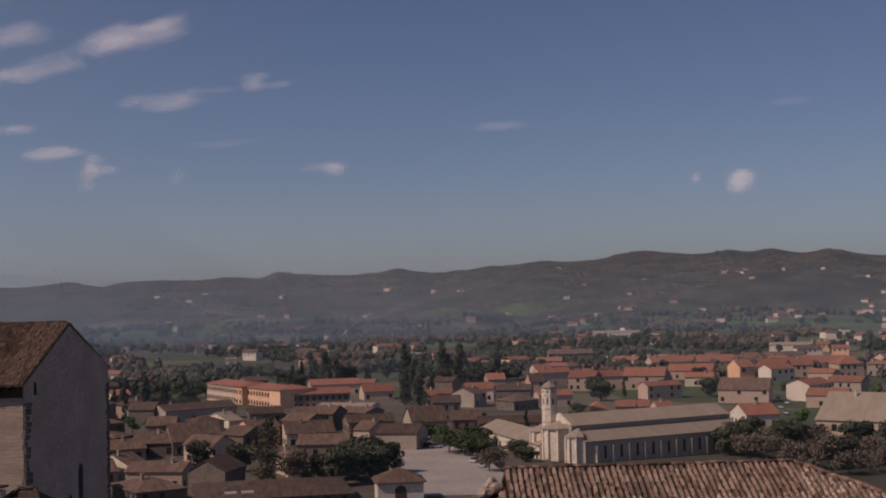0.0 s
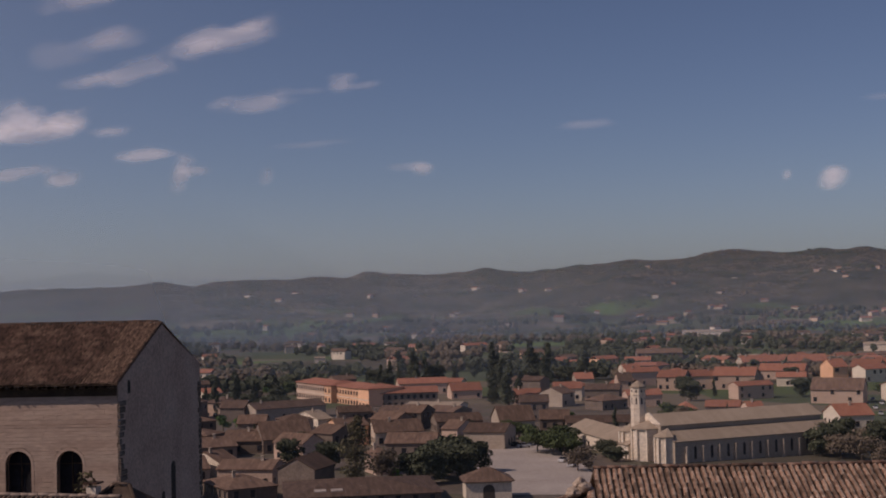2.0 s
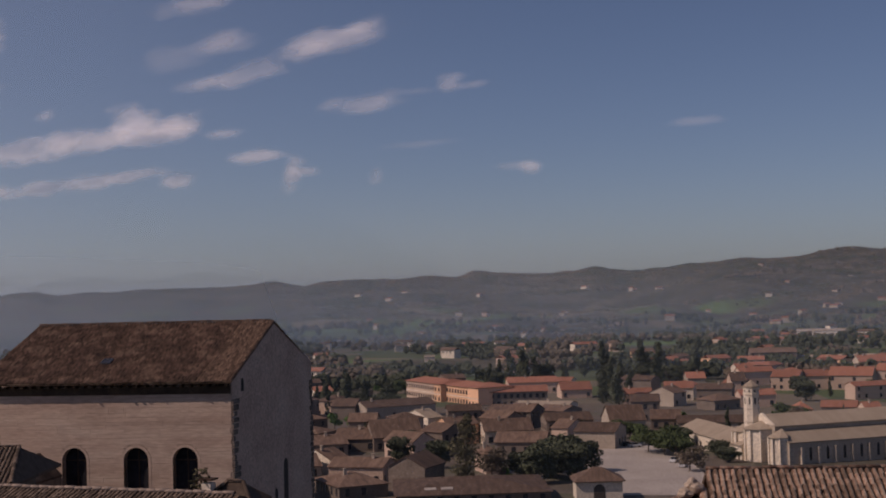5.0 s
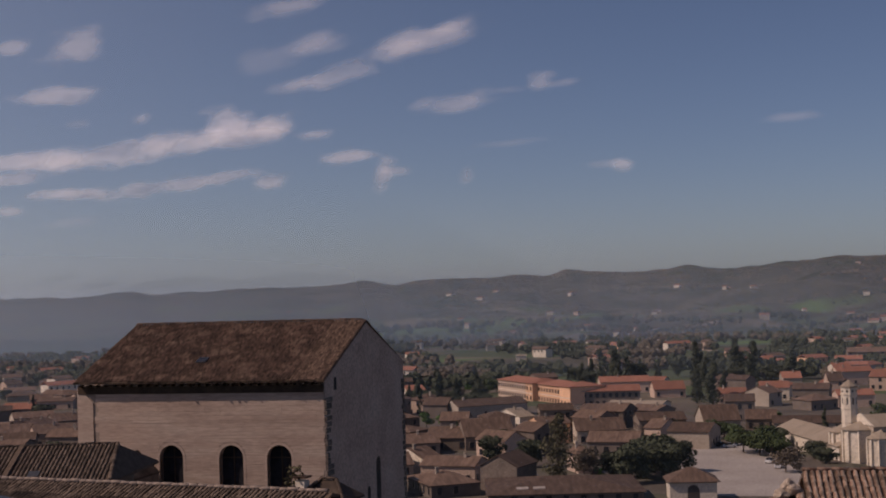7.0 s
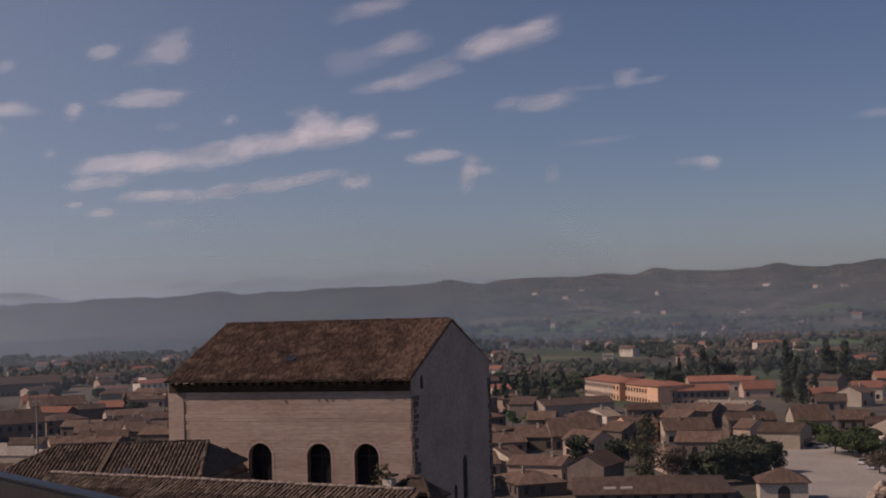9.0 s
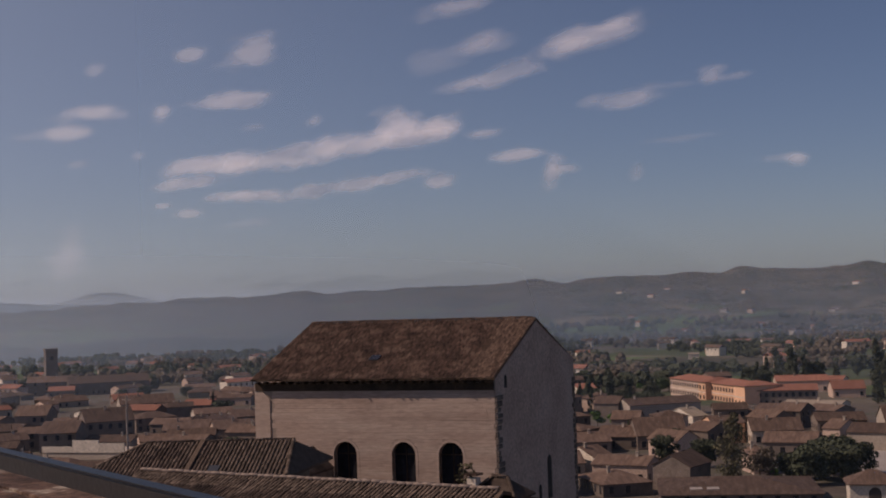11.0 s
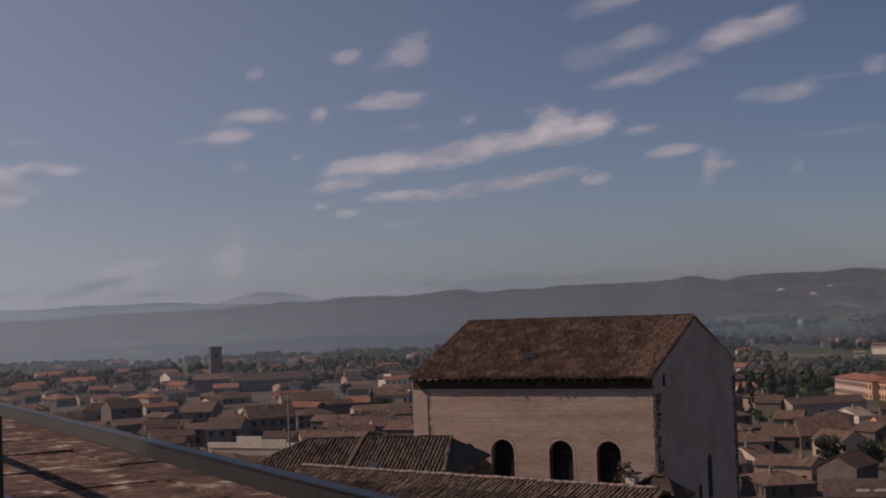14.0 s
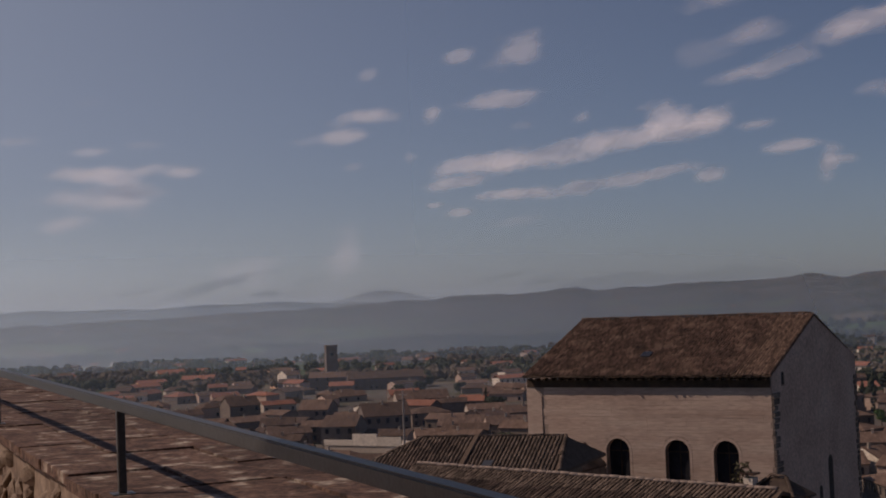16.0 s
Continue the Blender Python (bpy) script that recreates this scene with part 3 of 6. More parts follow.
# ---- roofs under and beside the viewpoint ----
def near_roof():
    root = new("tiled_roof_house")
    root.matrix_world = pose(1.75, 42.1, 0, 0, 0, 1.5)
    tagged(root, "low house with a mottled terracotta barrel-tile hip roof", "house")
    top, run, fall = 64.24, 8.0, 0.34
    bm = bmesh.new()
    box(bm, 0.25, 16.5, -run + 0.5, 5.5, 44, top - run * fall - 0.1)
    part("wall", bm, M_RUBBLE, root)
    bm = bmesh.new()
    slab(bm, [(0, -run, top - run * fall), (8.9 + run, -run, top - run * fall), (8.9, 0, top), (0, 0, top)], 0.12)
    slab(bm, [(8.9, 0, top), (8.9 + run, -run, top - run * fall), (8.9 + run, run, top - run * fall)], 0.12)
    slab(bm, [(0, 0, top), (8.9, 0, top), (8.9 + run, run, top - run * fall), (0, run, top - run * fall)], 0.12)
    bm2 = bmesh.new()
    prism(bm2, [(0.26, top - run * fall - 0.1), (0.26 + 0.3, top - run * fall - 0.1), (0.56, top - 0.2), (0.26, top - 0.2)], -0.5, 0.5)
    part("gable", bm2, M_RUBBLE, root)
    roof = part("roof", bm, M_CHANNEL, root, "mottled red and cream barrel tiles")
    fr = slope_frame(Vector((0, 0, top)), (1, 0, 0), (0, -1, -fall))
    k = math.hypot(1, fall)
    tile_field(roof, fr, 8.9 + run, run * k, M_RED_TILE, spacing=0.178, step=0.34, r=0.08, start=lambda x: max(0.0, (x - 8.9)) * k, near=lambda x, y: y < 1.9, limit=300, seed=8)
    ridge_caps(roof, (0, 0, top + 0.03), (8.9, 0, top + 0.03), M_RED_TILE, r=0.12)
    ridge_caps(roof, (8.9, 0, top + 0.03), (8.9 + run, -run, top - run * fall + 0.03), M_RED_TILE, r=0.12)


near_roof()


def broken_ridge():
    """A lower roof whose ridge runs down from the gable of the tiled house."""
    root = new("lower_roof")
    root.matrix_world = pose(1.45, 41.0, -1.5, 0, 0, 24)
    tagged(root, "small lower roof with rough mortared ridge tiles", "roof")
    bm = bmesh.new()
    slab(bm, [(-2.4, -3.2, 63.6), (0.2, -3.2, 64.3), (0.2, 0, 65.25), (-2.4, 0, 64.55)], 0.2)
    slab(bm, [(-2.4, 0, 64.55), (0.2, 0, 65.25), (0.2, 3, 64.3), (-2.4, 3, 63.6)], 0.2)
    roof = part("roof", bm, M_OLD_TILE, root)
    bm = bmesh.new()
    box(bm, -2.2, 0.1, -2.6, 2.6, 44, 63.3)
    part("wall", bm, M_RUBBLE, root)
    ridge_caps(roof, (-2.4, 0, 64.6), (0.2, 0, 65.3), M_RED_TILE, length=0.34, r=0.15)
    ridge_caps(roof, (0.2, 0, 65.3), (-0.6, -1.6, 64.75), M_RED_TILE, length=0.34, r=0.14)
    for i, (x, z, q) in enumerate(((-0.1, 65.5, 0.2), (-0.42, 65.3, 0.15), (0.12, 65.35, 0.15))):
        bm = bmesh.new()
        bmesh.ops.create_icosphere(bm, subdivisions=3, radius=q)
        for v in bm.verts:
            v.co = v.co * (1 + 0.6 * noise.noise(v.co * 5 + Vector((i * 3, 0, 0)))) * (1.35 if v.co.z < 0 else 1.0) + Vector((x, 0, z))
        part("ridge_stone", bm, M_SURROUND, root, "rough weathered ridge stone")


broken_ridge()


def low_roofs():
    # long roof before the palace
    root = new("long_low_roof")
    a, b = Vector((-33.5, 54.2, 62.35)), Vector((-15.2, 50.1, 62.35))
    d = (b - a).normalized()
    root.matrix_world = Matrix.Translation((a.x, a.y, 0)) @ Euler((0, 0, math.atan2(d.y, d.x))).to_matrix().to_4x4()
    tagged(root, "long low tiled roof with a coped ridge below the palace", "roof")
    n, top = (b - a).length, 62.35
    bm = bmesh.new()
    slab(bm, [(0, -5, top - 1.7), (n + 0.6, -5, top - 1.7), (n, 0, top), (0, 0, top)], 0.14)
    slab(bm, [(0, 0, top), (n, 0, top), (n + 0.6, 2.5, top - 0.7), (0, 2.5, top - 0.7)], 0.14)
    roof = part("roof", bm, M_CHANNEL, root)
    fr = slope_frame(Vector((0, 0, top)), (1, 0, 0), (0, -1, -0.34))
    tile_field(roof, fr, n, 5.2, M_DIM_TILE, spacing=0.2, r=0.085, near=lambda x, y: y < 1.0, limit=300, seed=12)
    ridge_caps(roof, (0, 0, top + 0.04), (n, 0, top + 0.04), M_JOINT, r=0.14)
    bm = bmesh.new()
    box(bm, 0.3, n - 0.3, -4.6, 2.2, 42, top - 1.85)
    part("wall", bm, M_TOWNSTONE, root)
    # hipped wing
    root = new("hipped_wing")
    root.matrix_world = pose(-36.5, 65.5, 0, 0, 0, 14)
    tagged(root, "low wing with a ribbed brown tile hip roof beside the palace", "house")
    top = 62.33
    bm = bmesh.new()
    slab(bm, [(-6.2, -4.2, top - 1.4), (5.2, -4.2, top - 1.4), (4.8, 0, top), (-3.2, 0, top)], 0.14)
    slab(bm, [(4.8, 0, top), (5.2, -4.2, top - 1.4), (6.2, 4.0, top - 1.4)], 0.14)
    slab(bm, [(-3.2, 0, top), (4.8, 0, top), (6.2, 4.0, top - 1.4), (-6.2, 4.0, top - 1.4)], 0.14)
    slab(bm, [(-6.2, 4.0, top - 1.4), (-6.2, -4.2, top - 1.4), (-3.2, 0, top)], 0.14)
    roof = part("roof", bm, M_CHANNEL, root)
    fr = slope_frame(Vector((-6.2, 0, top)), (1, 0, 0), (0, -1, -0.333))
    tile_field(roof, fr, 11.3, 4.4, M_DIM_TILE, seed=14, spacing=0.21, r=0.088, start=lambda x: max(0, (x - 11.0) * 9, (3.0 - x) * 1.47), near=lambda x, y: 7 < x, limit=290)
    ridge_caps(roof, (-3.2, 0, top + 0.04), (4.8, 0, top + 0.04), M_DIM_TILE)
    ridge_caps(roof, (4.8, 0, top + 0.04), (5.2, -4.2, top - 1.36), M_DIM_TILE)
    ridge_caps(roof, (-3.2, 0, top + 0.04), (-6.2, -4.2, top - 1.36), M_DIM_TILE)
    bm = bmesh.new()
    box(bm, -5.8, 4.9, -3.8, 3.6, 42, top - 1.5)
    part("wall", bm, M_TOWNSTONE, root)
    bm = bmesh.new()
    box(bm, -0.25, 0.0, -4.2, 0.05, top - 1.5, top + 0.16)
    for v in bm.verts:
        v.co.z = (top + (0.14 if v.co.z > top else -0.1)) + v.co.y * 0.333
    part("fire_wall", bm, M_CHANNEL, root)
    bm = bmesh.new()
    slab(bm, [(1.0, -3.6, top - 1.08), (1.55, -3.6, top - 1.08), (1.55, -3.0, top - 0.88), (1.0, -3.0, top - 0.88)], 0.08)
    part("skylight", bm, M_STEEL, root)
    # small gabled lean-to against the palace
    root = new("lean_to")
    root.matrix_world = pose(-38.1, 79.6, 0, 0, 0, -1.8)
    tagged(root, "small shaded gabled lean-to against the palace", "lean-to")
    bm = bmesh.new()
    prism(bm, [(-1.6, 44), (1.9, 44), (1.9, 58.8), (0.5, 60.05), (-1.6, 59.2)], -2.0, 1.9)
    part("wall", bm, M_TOWNSTONE, root)
    bm = bmesh.new()
    slab(bm, [(0.5, -2.3, 60.25), (1.95, -2.3, 58.9), (1.95, 1.9, 58.9), (0.5, 1.9, 60.25)], 0.12)
    slab(bm, [(-2, -2.3, 59.2), (0.5, -2.3, 60.25), (0.5, 1.9, 60.25), (-2, 1.9, 59.2)], 0.12)
    part("roof", bm, M_DIM_TILE, root)


low_roofs()


# ---- parapet and rail ----
def parapet():
    root = new("parapet")
    ang = 90 + 54.9
    root.matrix_world = pose(0, 0, 70, 0, 0, ang)
    tagged(root, "broad parapet topped with stained terracotta slabs", "parapet", kind="structure")
    # local x runs along the rail away from the camera; the rail's side is -y
    bm = bmesh.new()
    box(bm, -14, 26, -2.2, -1.16, -12, -0.87)
    part("core", bm, M_FACE, root, "rough brown stone parapet face")
    rnd = random.Random(21)
    bm = bmesh.new()
    box(bm, -0.5, 0.5, -0.5, 0.5, -1, 0)
    bmesh.ops.bevel(bm, geom=bm.edges[:], offset=0.02, segments=1, affect="EDGES")
    me = mesh_from(bm, "slab", M_BRICKTOP)
    x = -14.0
    while x < 26:
        w = rnd.uniform(0.55, 1.15)
        cuts = (-2.24, -1.95 + rnd.uniform(-0.05, 0.05), -1.52 + rnd.uniform(-0.06, 0.06), -1.1 + rnd.uniform(-0.02, 0.02))
        for a, b in zip(cuts, cuts[1:]):
            piece("slab", me, root, Matrix.Translation((x + w / 2, (a + b) / 2, -0.81 + rnd.uniform(-0.008, 0.006))) @ Euler((radians(rnd.uniform(-0.6, 0.6)), radians(rnd.uniform(-0.5, 0.5)), radians(rnd.uniform(-1, 1)))).to_matrix().to_4x4() @ Matrix.Diagonal((w - 0.012, b - a - 0.01, 0.06, 1)))
        x += w
    bm = bmesh.new()
    bmesh.ops.create_icosphere(bm, subdivisions=1, radius=0.5)
    stone = mesh_from(bm, "face_stone", M_FACE)
    for i in range(260):
        piece("face_stone", stone, root, Matrix.Translation((rnd.uniform(2, 16), -1.15, rnd.uniform(-2.2, -0.93))) @ Euler((rnd.random(), rnd.random(), rnd.random())).to_matrix().to_4x4() @ Matrix.Diagonal((rnd.uniform(0.1, 0.24), rnd.uniform(0.05, 0.08), rnd.uniform(0.1, 0.2), 1)))
    rail = new("railing")
    rail.matrix_world = pose(0, 0, 70, 0, 0, ang)
    tagged(rail, "square galvanised steel railing bolted to the parapet", "railing")
    bm = bmesh.new()
    box(bm, -12, 24, -1.226, -1.176, -0.439, -0.391)
    bmesh.ops.bevel(bm, geom=bm.edges[:], offset=0.006, segments=2, affect="EDGES")
    part("handrail", bm, M_STEEL, rail)
    for i in range(-3, 4):
        bm = bmesh.new()
        c = 6.12 + i * 4.6
        box(bm, c - 0.018, c + 0.018, -1.218, -1.182, -0.80, -0.439)
        bmesh.ops.bevel(bm, geom=bm.edges[:], offset=0.004, segments=1, affect="EDGES")
        post = part("post", bm, M_STEEL, rail)
        bm = bmesh.new()
        box(bm, c - 0.05, c + 0.05, -1.25, -1.15, -0.815, -0.80)
        part("base_plate", bm, M_STEEL, post)


parapet()


def unseen_shade_wall():
    # out of view; its left edge sets where the railing falls into shade
    bm = bmesh.new()
    box(bm, -13.3, 8, -6, -1.6, 40, 86)
    ob = new("wall_behind", mesh_from(bm, "wall_behind", M_RUBBLE))
    tagged(ob, "unseen plain wall placed behind the terrace to shade the railing", "wall", kind="structure")


unseen_shade_wall()


def small_chimney():
    root = new("chimney_stack")
    root.matrix_world = pose(-16.69, 51.0, 62.25, 0, 0, -12)
    tagged(root, "short pale rendered chimney with a capped top", "chimney")
    bm = bmesh.new()
    box(bm, -0.2, 0.2, -0.2, 0.2, -1.0, 0.45)
    part("shaft", bm, M_WHITE, root)
    bm = bmesh.new()
    slab(bm, [(-0.28, -0.28, 0.62), (0.28, -0.28, 0.62), (0.28, 0.28, 0.62), (-0.28, 0.28, 0.62)], 0.07)
    part("cap", bm, M_OLD_TILE, root)
    rnd = random.Random(3)
    plant = new("roof_shrub")
    plant.matrix_world = pose(-17.05, 51.1, 62.2) @ Matrix.Scale(0.95, 4)
    tagged(plant, "small leggy shrub growing from the tiles", "shrub")
    bm = bmesh.new()
    for i in range(5):
        d = Vector((rnd.uniform(-0.5, 0.5), rnd.uniform(-0.5, 0.5), 1)).normalized() * rnd.uniform(0.5, 1.0)
        bmesh.ops.create_cone(bm, cap_ends=True, segments=5, radius1=0.02, radius2=0.008, depth=d.length, matrix=Matrix.Translation(d / 2) @ d.to_track_quat("Z", "Y").to_matrix().to_4x4())
    part("stem", bm, M_TRUNK, plant)
    V, F = [], []
    for i in range(120):
        c = Vector((rnd.gauss(0, 0.2), rnd.gauss(0, 0.2), rnd.uniform(0.3, 1.1)))
        t = Vector((rnd.uniform(-1, 1), rnd.uniform(-1, 1), rnd.uniform(-1, 1))).normalized() * 0.09
        w = t.orthogonal().normalized() * 0.05
        k = len(V)
        V += [tuple(c - t), tuple(c + w), tuple(c + t), tuple(c - w)]
        F.append((k, k + 1, k + 2, k + 3))
    me = bpy.data.meshes.new("leaves")
    me.from_pydata(V, [], F)
    me.materials.append(M_LEAF_OLIVE)
    ob = new("leaves", me)
    ob.parent = plant


small_chimney()


def small_hip_roof():
    root = new("small_roof")
    root.matrix_world = pose(-15.7, 51.4, 61.95, 0, 0, -12)
    tagged(root, "small mossy tiled hip roof beside the chimney", "roof")
    bm = bmesh.new()
    c = [(-0.95, -0.9, 0.1), (1.05, -0.9, 0.05), (1.05, 0.9, 0.05), (-0.95, 0.9, 0.1)]
    a, b = (-0.35, 0, 0.72), (0.3, 0, 0.7)
    for q in ([c[0], c[1], b, a], [c[1], c[2], b], [c[2], c[3], a, b], [c[3], c[0], a]):
        slab(bm, q, 0.08)
    roof = part("roof", bm, M_DIM_TILE, root)
    ridge_caps(roof, (-0.4, 0, 0.75), (0.4, 0, 0.73), M_DIM_TILE, length=0.3, r=0.1)
    ridge_caps(roof, (-0.35, 0, 0.74), (-0.95, -0.9, 0.14), M_DIM_TILE, length=0.3, r=0.1)
    ridge_caps(roof, (0.3, 0, 0.72), (1.05, -0.9, 0.09), M_DIM_TILE, length=0.3, r=0.1)
    bm = bmesh.new()
    box(bm, -0.8, 0.9, -0.75, 0.75, -4, 0.04)
    part("wall", bm, M_TOWNSTONE, root)


small_hip_roof()


def terrace_floor():
    bm = bmesh.new()
    a = radians(54.9)
    d, n = Vector((-math.sin(a), math.cos(a), 0)), Vector((math.cos(a), math.sin(a), 0))
    q = [d * 16 + n * 1.1, d * -12 + n * 1.1, d * -12 - n * 9, d * 16 - n * 9]
    slab(bm, [(v.x, v.y, 68.35) for v in q], 0.3)
    tagged(new("floor_terrace", mesh_from(bm, "floor_terrace", M_JOINT)), "stone paved terrace floor behind the parapet", "floor", kind="structure")


terrace_floor()


def rail_shade_slab():
    # never in view; added to keep sky light off the near railing
    bm = bmesh.new()
    slab(bm, [(-3.4, -1.6, 73.3), (5.2, -1.6, 73.3), (-1.0, 2.9, 73.3), (-3.4, 2.6, 73.3)], 0.3)
    tagged(new("ceiling", mesh_from(bm, "ceiling", M_JOINT)), "unseen slab added over the terrace to darken the railing", "ceiling", kind="structure")


rail_shade_slab()


# ---- houses of the town ----
PLACED = []


def window_mesh(name, w, h):
    """One frame with a sill, and the dark pane sunk into it."""
    bm = bmesh.new()
    box(bm, -w / 2 - 0.1, w / 2 + 0.1, -0.09, 0.02, -0.1, h + 0.1, 1)
    bm.faces.ensure_lookup_table()
    front = min(bm.faces, key=lambda f: f.calc_center_median().y)
    bmesh.ops.inset_region(bm, faces=[front], thickness=0.1, depth=-0.06)
    front.material_index = 0
    under = min(bm.faces, key=lambda f: f.calc_center_median().z)
    for v in under.verts:
        v.co.x *= 1.12
        if v.co.y < 0:
            v.co.y -= 0.06
    return mesh_from(bm, name, M_GLASS, M_SURROUND)


WINDOWS = [window_mesh("window", 1.0, 1.5), window_mesh("window", 1.3, 1.7), window_mesh("window", 2.2, 2.0)]
bm = bmesh.new()
box(bm, -0.35, 0.35, -0.3, 0.3, -1.0, 0.9)
box(bm, -0.45, 0.45, -0.4, 0.4, 0.9, 1.05)
CHIMNEY = mesh_from(bm, "chimney", M_PLASTER)


def house(bearing, dist, width, depth, wall_h, roof_h, turn, wall, roof, label, hip=False, win=0, rows=None, sink=6.0, category="house", lift=0.0, seed=None, over=0.5):
    """A house that faces the viewpoint, turned by some degrees about its middle front."""
    rnd = random.Random(seed if seed is not None else int(bearing * 997 + dist * 31))
    p = at(bearing, dist)
    z = terrain(bearing, dist) + lift
    root = new(category.replace(" ", "_"))
    root.matrix_world = pose(p.x, p.y, z, 0, 0, bearing + turn)
    tagged(root, label, category)
    PLACED.append((p.x - math.sin(radians(bearing + turn)) * depth / 2, p.y + math.cos(radians(bearing + turn)) * depth / 2, max(width, depth) * 0.55))
    w, o, h = width / 2, over, wall_h
    bm = bmesh.new()
    if hip:
        box(bm, -w, w, 0, depth, -sink, h)
    else:
        a = [(-w, 0), (-w, depth)]
        box(bm, -w, w, 0, depth, -sink, h)
        for x in (-w, w - 0.3):
            v = [[bm.verts.new((x + d, y, zz)) for y, zz in ((0.0, h), (depth, h), (depth / 2, h + roof_h - 0.12))] for d in (0, 0.3)]
            bm.faces.new(v[0])
            bm.faces.new(v[1][::-1])
            for i in range(3):
                bm.faces.new((v[0][i], v[0][(i + 1) % 3], v[1][(i + 1) % 3], v[1][i]))
    part("wall", bm, wall, root)
    bm = bmesh.new()
    drop = roof_h * o / (depth / 2)
    if hip:
        k = min(depth / 2, w * 0.98)
        r0, r1 = (-w + k, depth / 2, h + roof_h), (w - k, depth / 2, h + roof_h)
        c = [(-w - o, -o, h - drop), (w + o, -o, h - drop), (w + o, depth + o, h - drop), (-w - o, depth + o, h - drop)]
        slab(bm, [c[0], c[1], r1, r0], 0.15)
        slab(bm, [c[1], c[2], r1], 0.15)
        slab(bm, [c[2], c[3], r0, r1], 0.15)
        slab(bm, [c[3], c[0], r0], 0.15)
    else:
        slab(bm, [(-w - o * 0.6, -o, h - drop), (w + o * 0.6, -o, h - drop), (w + o * 0.6, depth / 2, h + roof_h), (-w - o * 0.6, depth / 2, h + roof_h)], 0.18)
        slab(bm, [(-w - o * 0.6, depth / 2, h + roof_h), (w + o * 0.6, depth / 2, h + roof_h), (w + o * 0.6, depth + o, h - drop), (-w - o * 0.6, depth + o, h - drop)], 0.18)
    rf = part("roof", bm, roof, root)
    floors = rows if rows is not None else max(1, int(wall_h / 3.1))
    for face in range(3 if dist < 520 else 2 if turn < 0 else 1):
        run = (width, depth, depth)[face]
        n = max(1, int(run / 3.4))
        me = WINDOWS[win]
        for f in range(floors):
            for i in range(n):
                if rnd.random() < (0.2 if dist < 560 else 0.5):
                    continue
                s = -run / 2 + run * (i + 0.5) / n
                zz = 1.0 + f * (wall_h / max(1, floors))
                if zz + 1.6 > wall_h:
                    continue
                m = (pose(s, 0, zz), pose(-w, depth / 2 + s, zz, 0, 0, -90), pose(w, depth / 2 + s, zz, 0, 0, 90))[face]
                piece("window", me, root, m)
    if rnd.random() < 0.6:
        piece("chimney", CHIMNEY, rf, Matrix.Translation((rnd.uniform(-w * 0.7, w * 0.7), depth * 0.42, h + roof_h * 0.95)))
    return root


house(13.29, 714, 10.1, 12, 5.1, 2.1, 20, M_WHITE, M_NEW_ROOF, "broad pale plaster house under an orange tile roof", win=1)
house(10.09, 583, 32.6, 14, 5.4, 2.3, 26, M_PLASTER, M_TOWN_ROOF, "long cream plaster house under a weathered brown tile roof")
house(8.71, 515, 6.6, 16, 5.4, 2.6, 38, M_WHITE, M_GREY_ROOF, "small pale plaster house under a grey brown tile roof")
house(7.56, 457, 10.6, 14, 6.8, 1.9, 15, M_OCHRE, M_TOWN_ROOF, "broad orange ochre plaster house under a weathered brown tile roof", win=1)
house(13.20, 426, 12.7, 16, 4.0, 2.2, 8, M_TOWNSTONE, M_TOWN_ROOF, "broad grey brown stone house under a weathered brown tile roof", win=1)
house(11.88, 440, 17.1, 18, 4.3, 2.6, -12, M_TOWNSTONE, M_TOWN_ROOF, "broad grey brown stone house under a weathered brown tile roof", win=1)
house(10.26, 438, 15.9, 18, 4.8, 4.8, 10, M_TOWNSTONE, M_TOWN_ROOF, "broad grey brown stone house under a weathered brown tile roof", win=1)
house(12.62, 372, 6.5, 14, 4.1, 2.8, 42, M_WHITE, M_TOWN_ROOF, "small pale plaster house under a weathered brown tile roof")
house(14.41, 362, 12.0, 14, 3.7, 2.5, 12, M_PLASTER, M_TOWN_ROOF, "broad cream plaster house under a weathered brown tile roof", win=1)
house(11.75, 318, 12.0, 18, 3.3, 2.1, 20, M_TOWNSTONE, M_TOWN_ROOF, "broad grey brown stone house under a weathered brown tile roof", hip=True)
big_roof = house(7.17, 296, 33.4, 26, 3.1, 2.0, 4, M_TOWNSTONE, M_TOWN_ROOF, "long grey brown stone house under a weathered brown tile roof", hip=True)
house(5.64, 451, 16.1, 14, 4.9, 3.2, 10, M_PLASTER, M_TOWN_ROOF, "broad cream plaster house under a weathered brown tile roof", win=1)
house(5.20, 411, 15.2, 14, 4.4, 2.3, -8, M_TOWNSTONE, M_TOWN_ROOF, "broad grey brown stone house under a weathered brown tile roof", win=1)
house(3.55, 453, 5.8, 14, 5.2, 2.3, -26, M_PINK, M_TOWN_ROOF, "small pink plaster house under a weathered brown tile roof", win=1)
house(2.11, 429, 13.0, 16, 5.7, 2.0, -14, M_PLASTER, M_TOWN_ROOF, "broad cream plaster house under a weathered brown tile roof", win=1)
house(0.70, 482, 12.5, 16, 5.4, 4.5, 12, M_PLASTER, M_TOWN_ROOF, "broad cream plaster house under a weathered brown tile roof", win=1)
house(3.11, 499, 17.0, 14, 4.5, 2.2, 10, M_TOWNSTONE, M_TOWN_ROOF, "broad grey brown stone house under a weathered brown tile roof", win=1)
house(4.29, 558, 23.1, 14, 3.2, 1.2, -18, M_WHITE, M_GREY_ROOF, "broad pale plaster house under a grey brown tile roof", lift=2.6)
house(-0.84, 503, 10.8, 14, 4.2, 2.7, 0, M_TOWNSTONE, M_TOWN_ROOF, "broad grey brown stone house under a weathered brown tile roof", win=1)
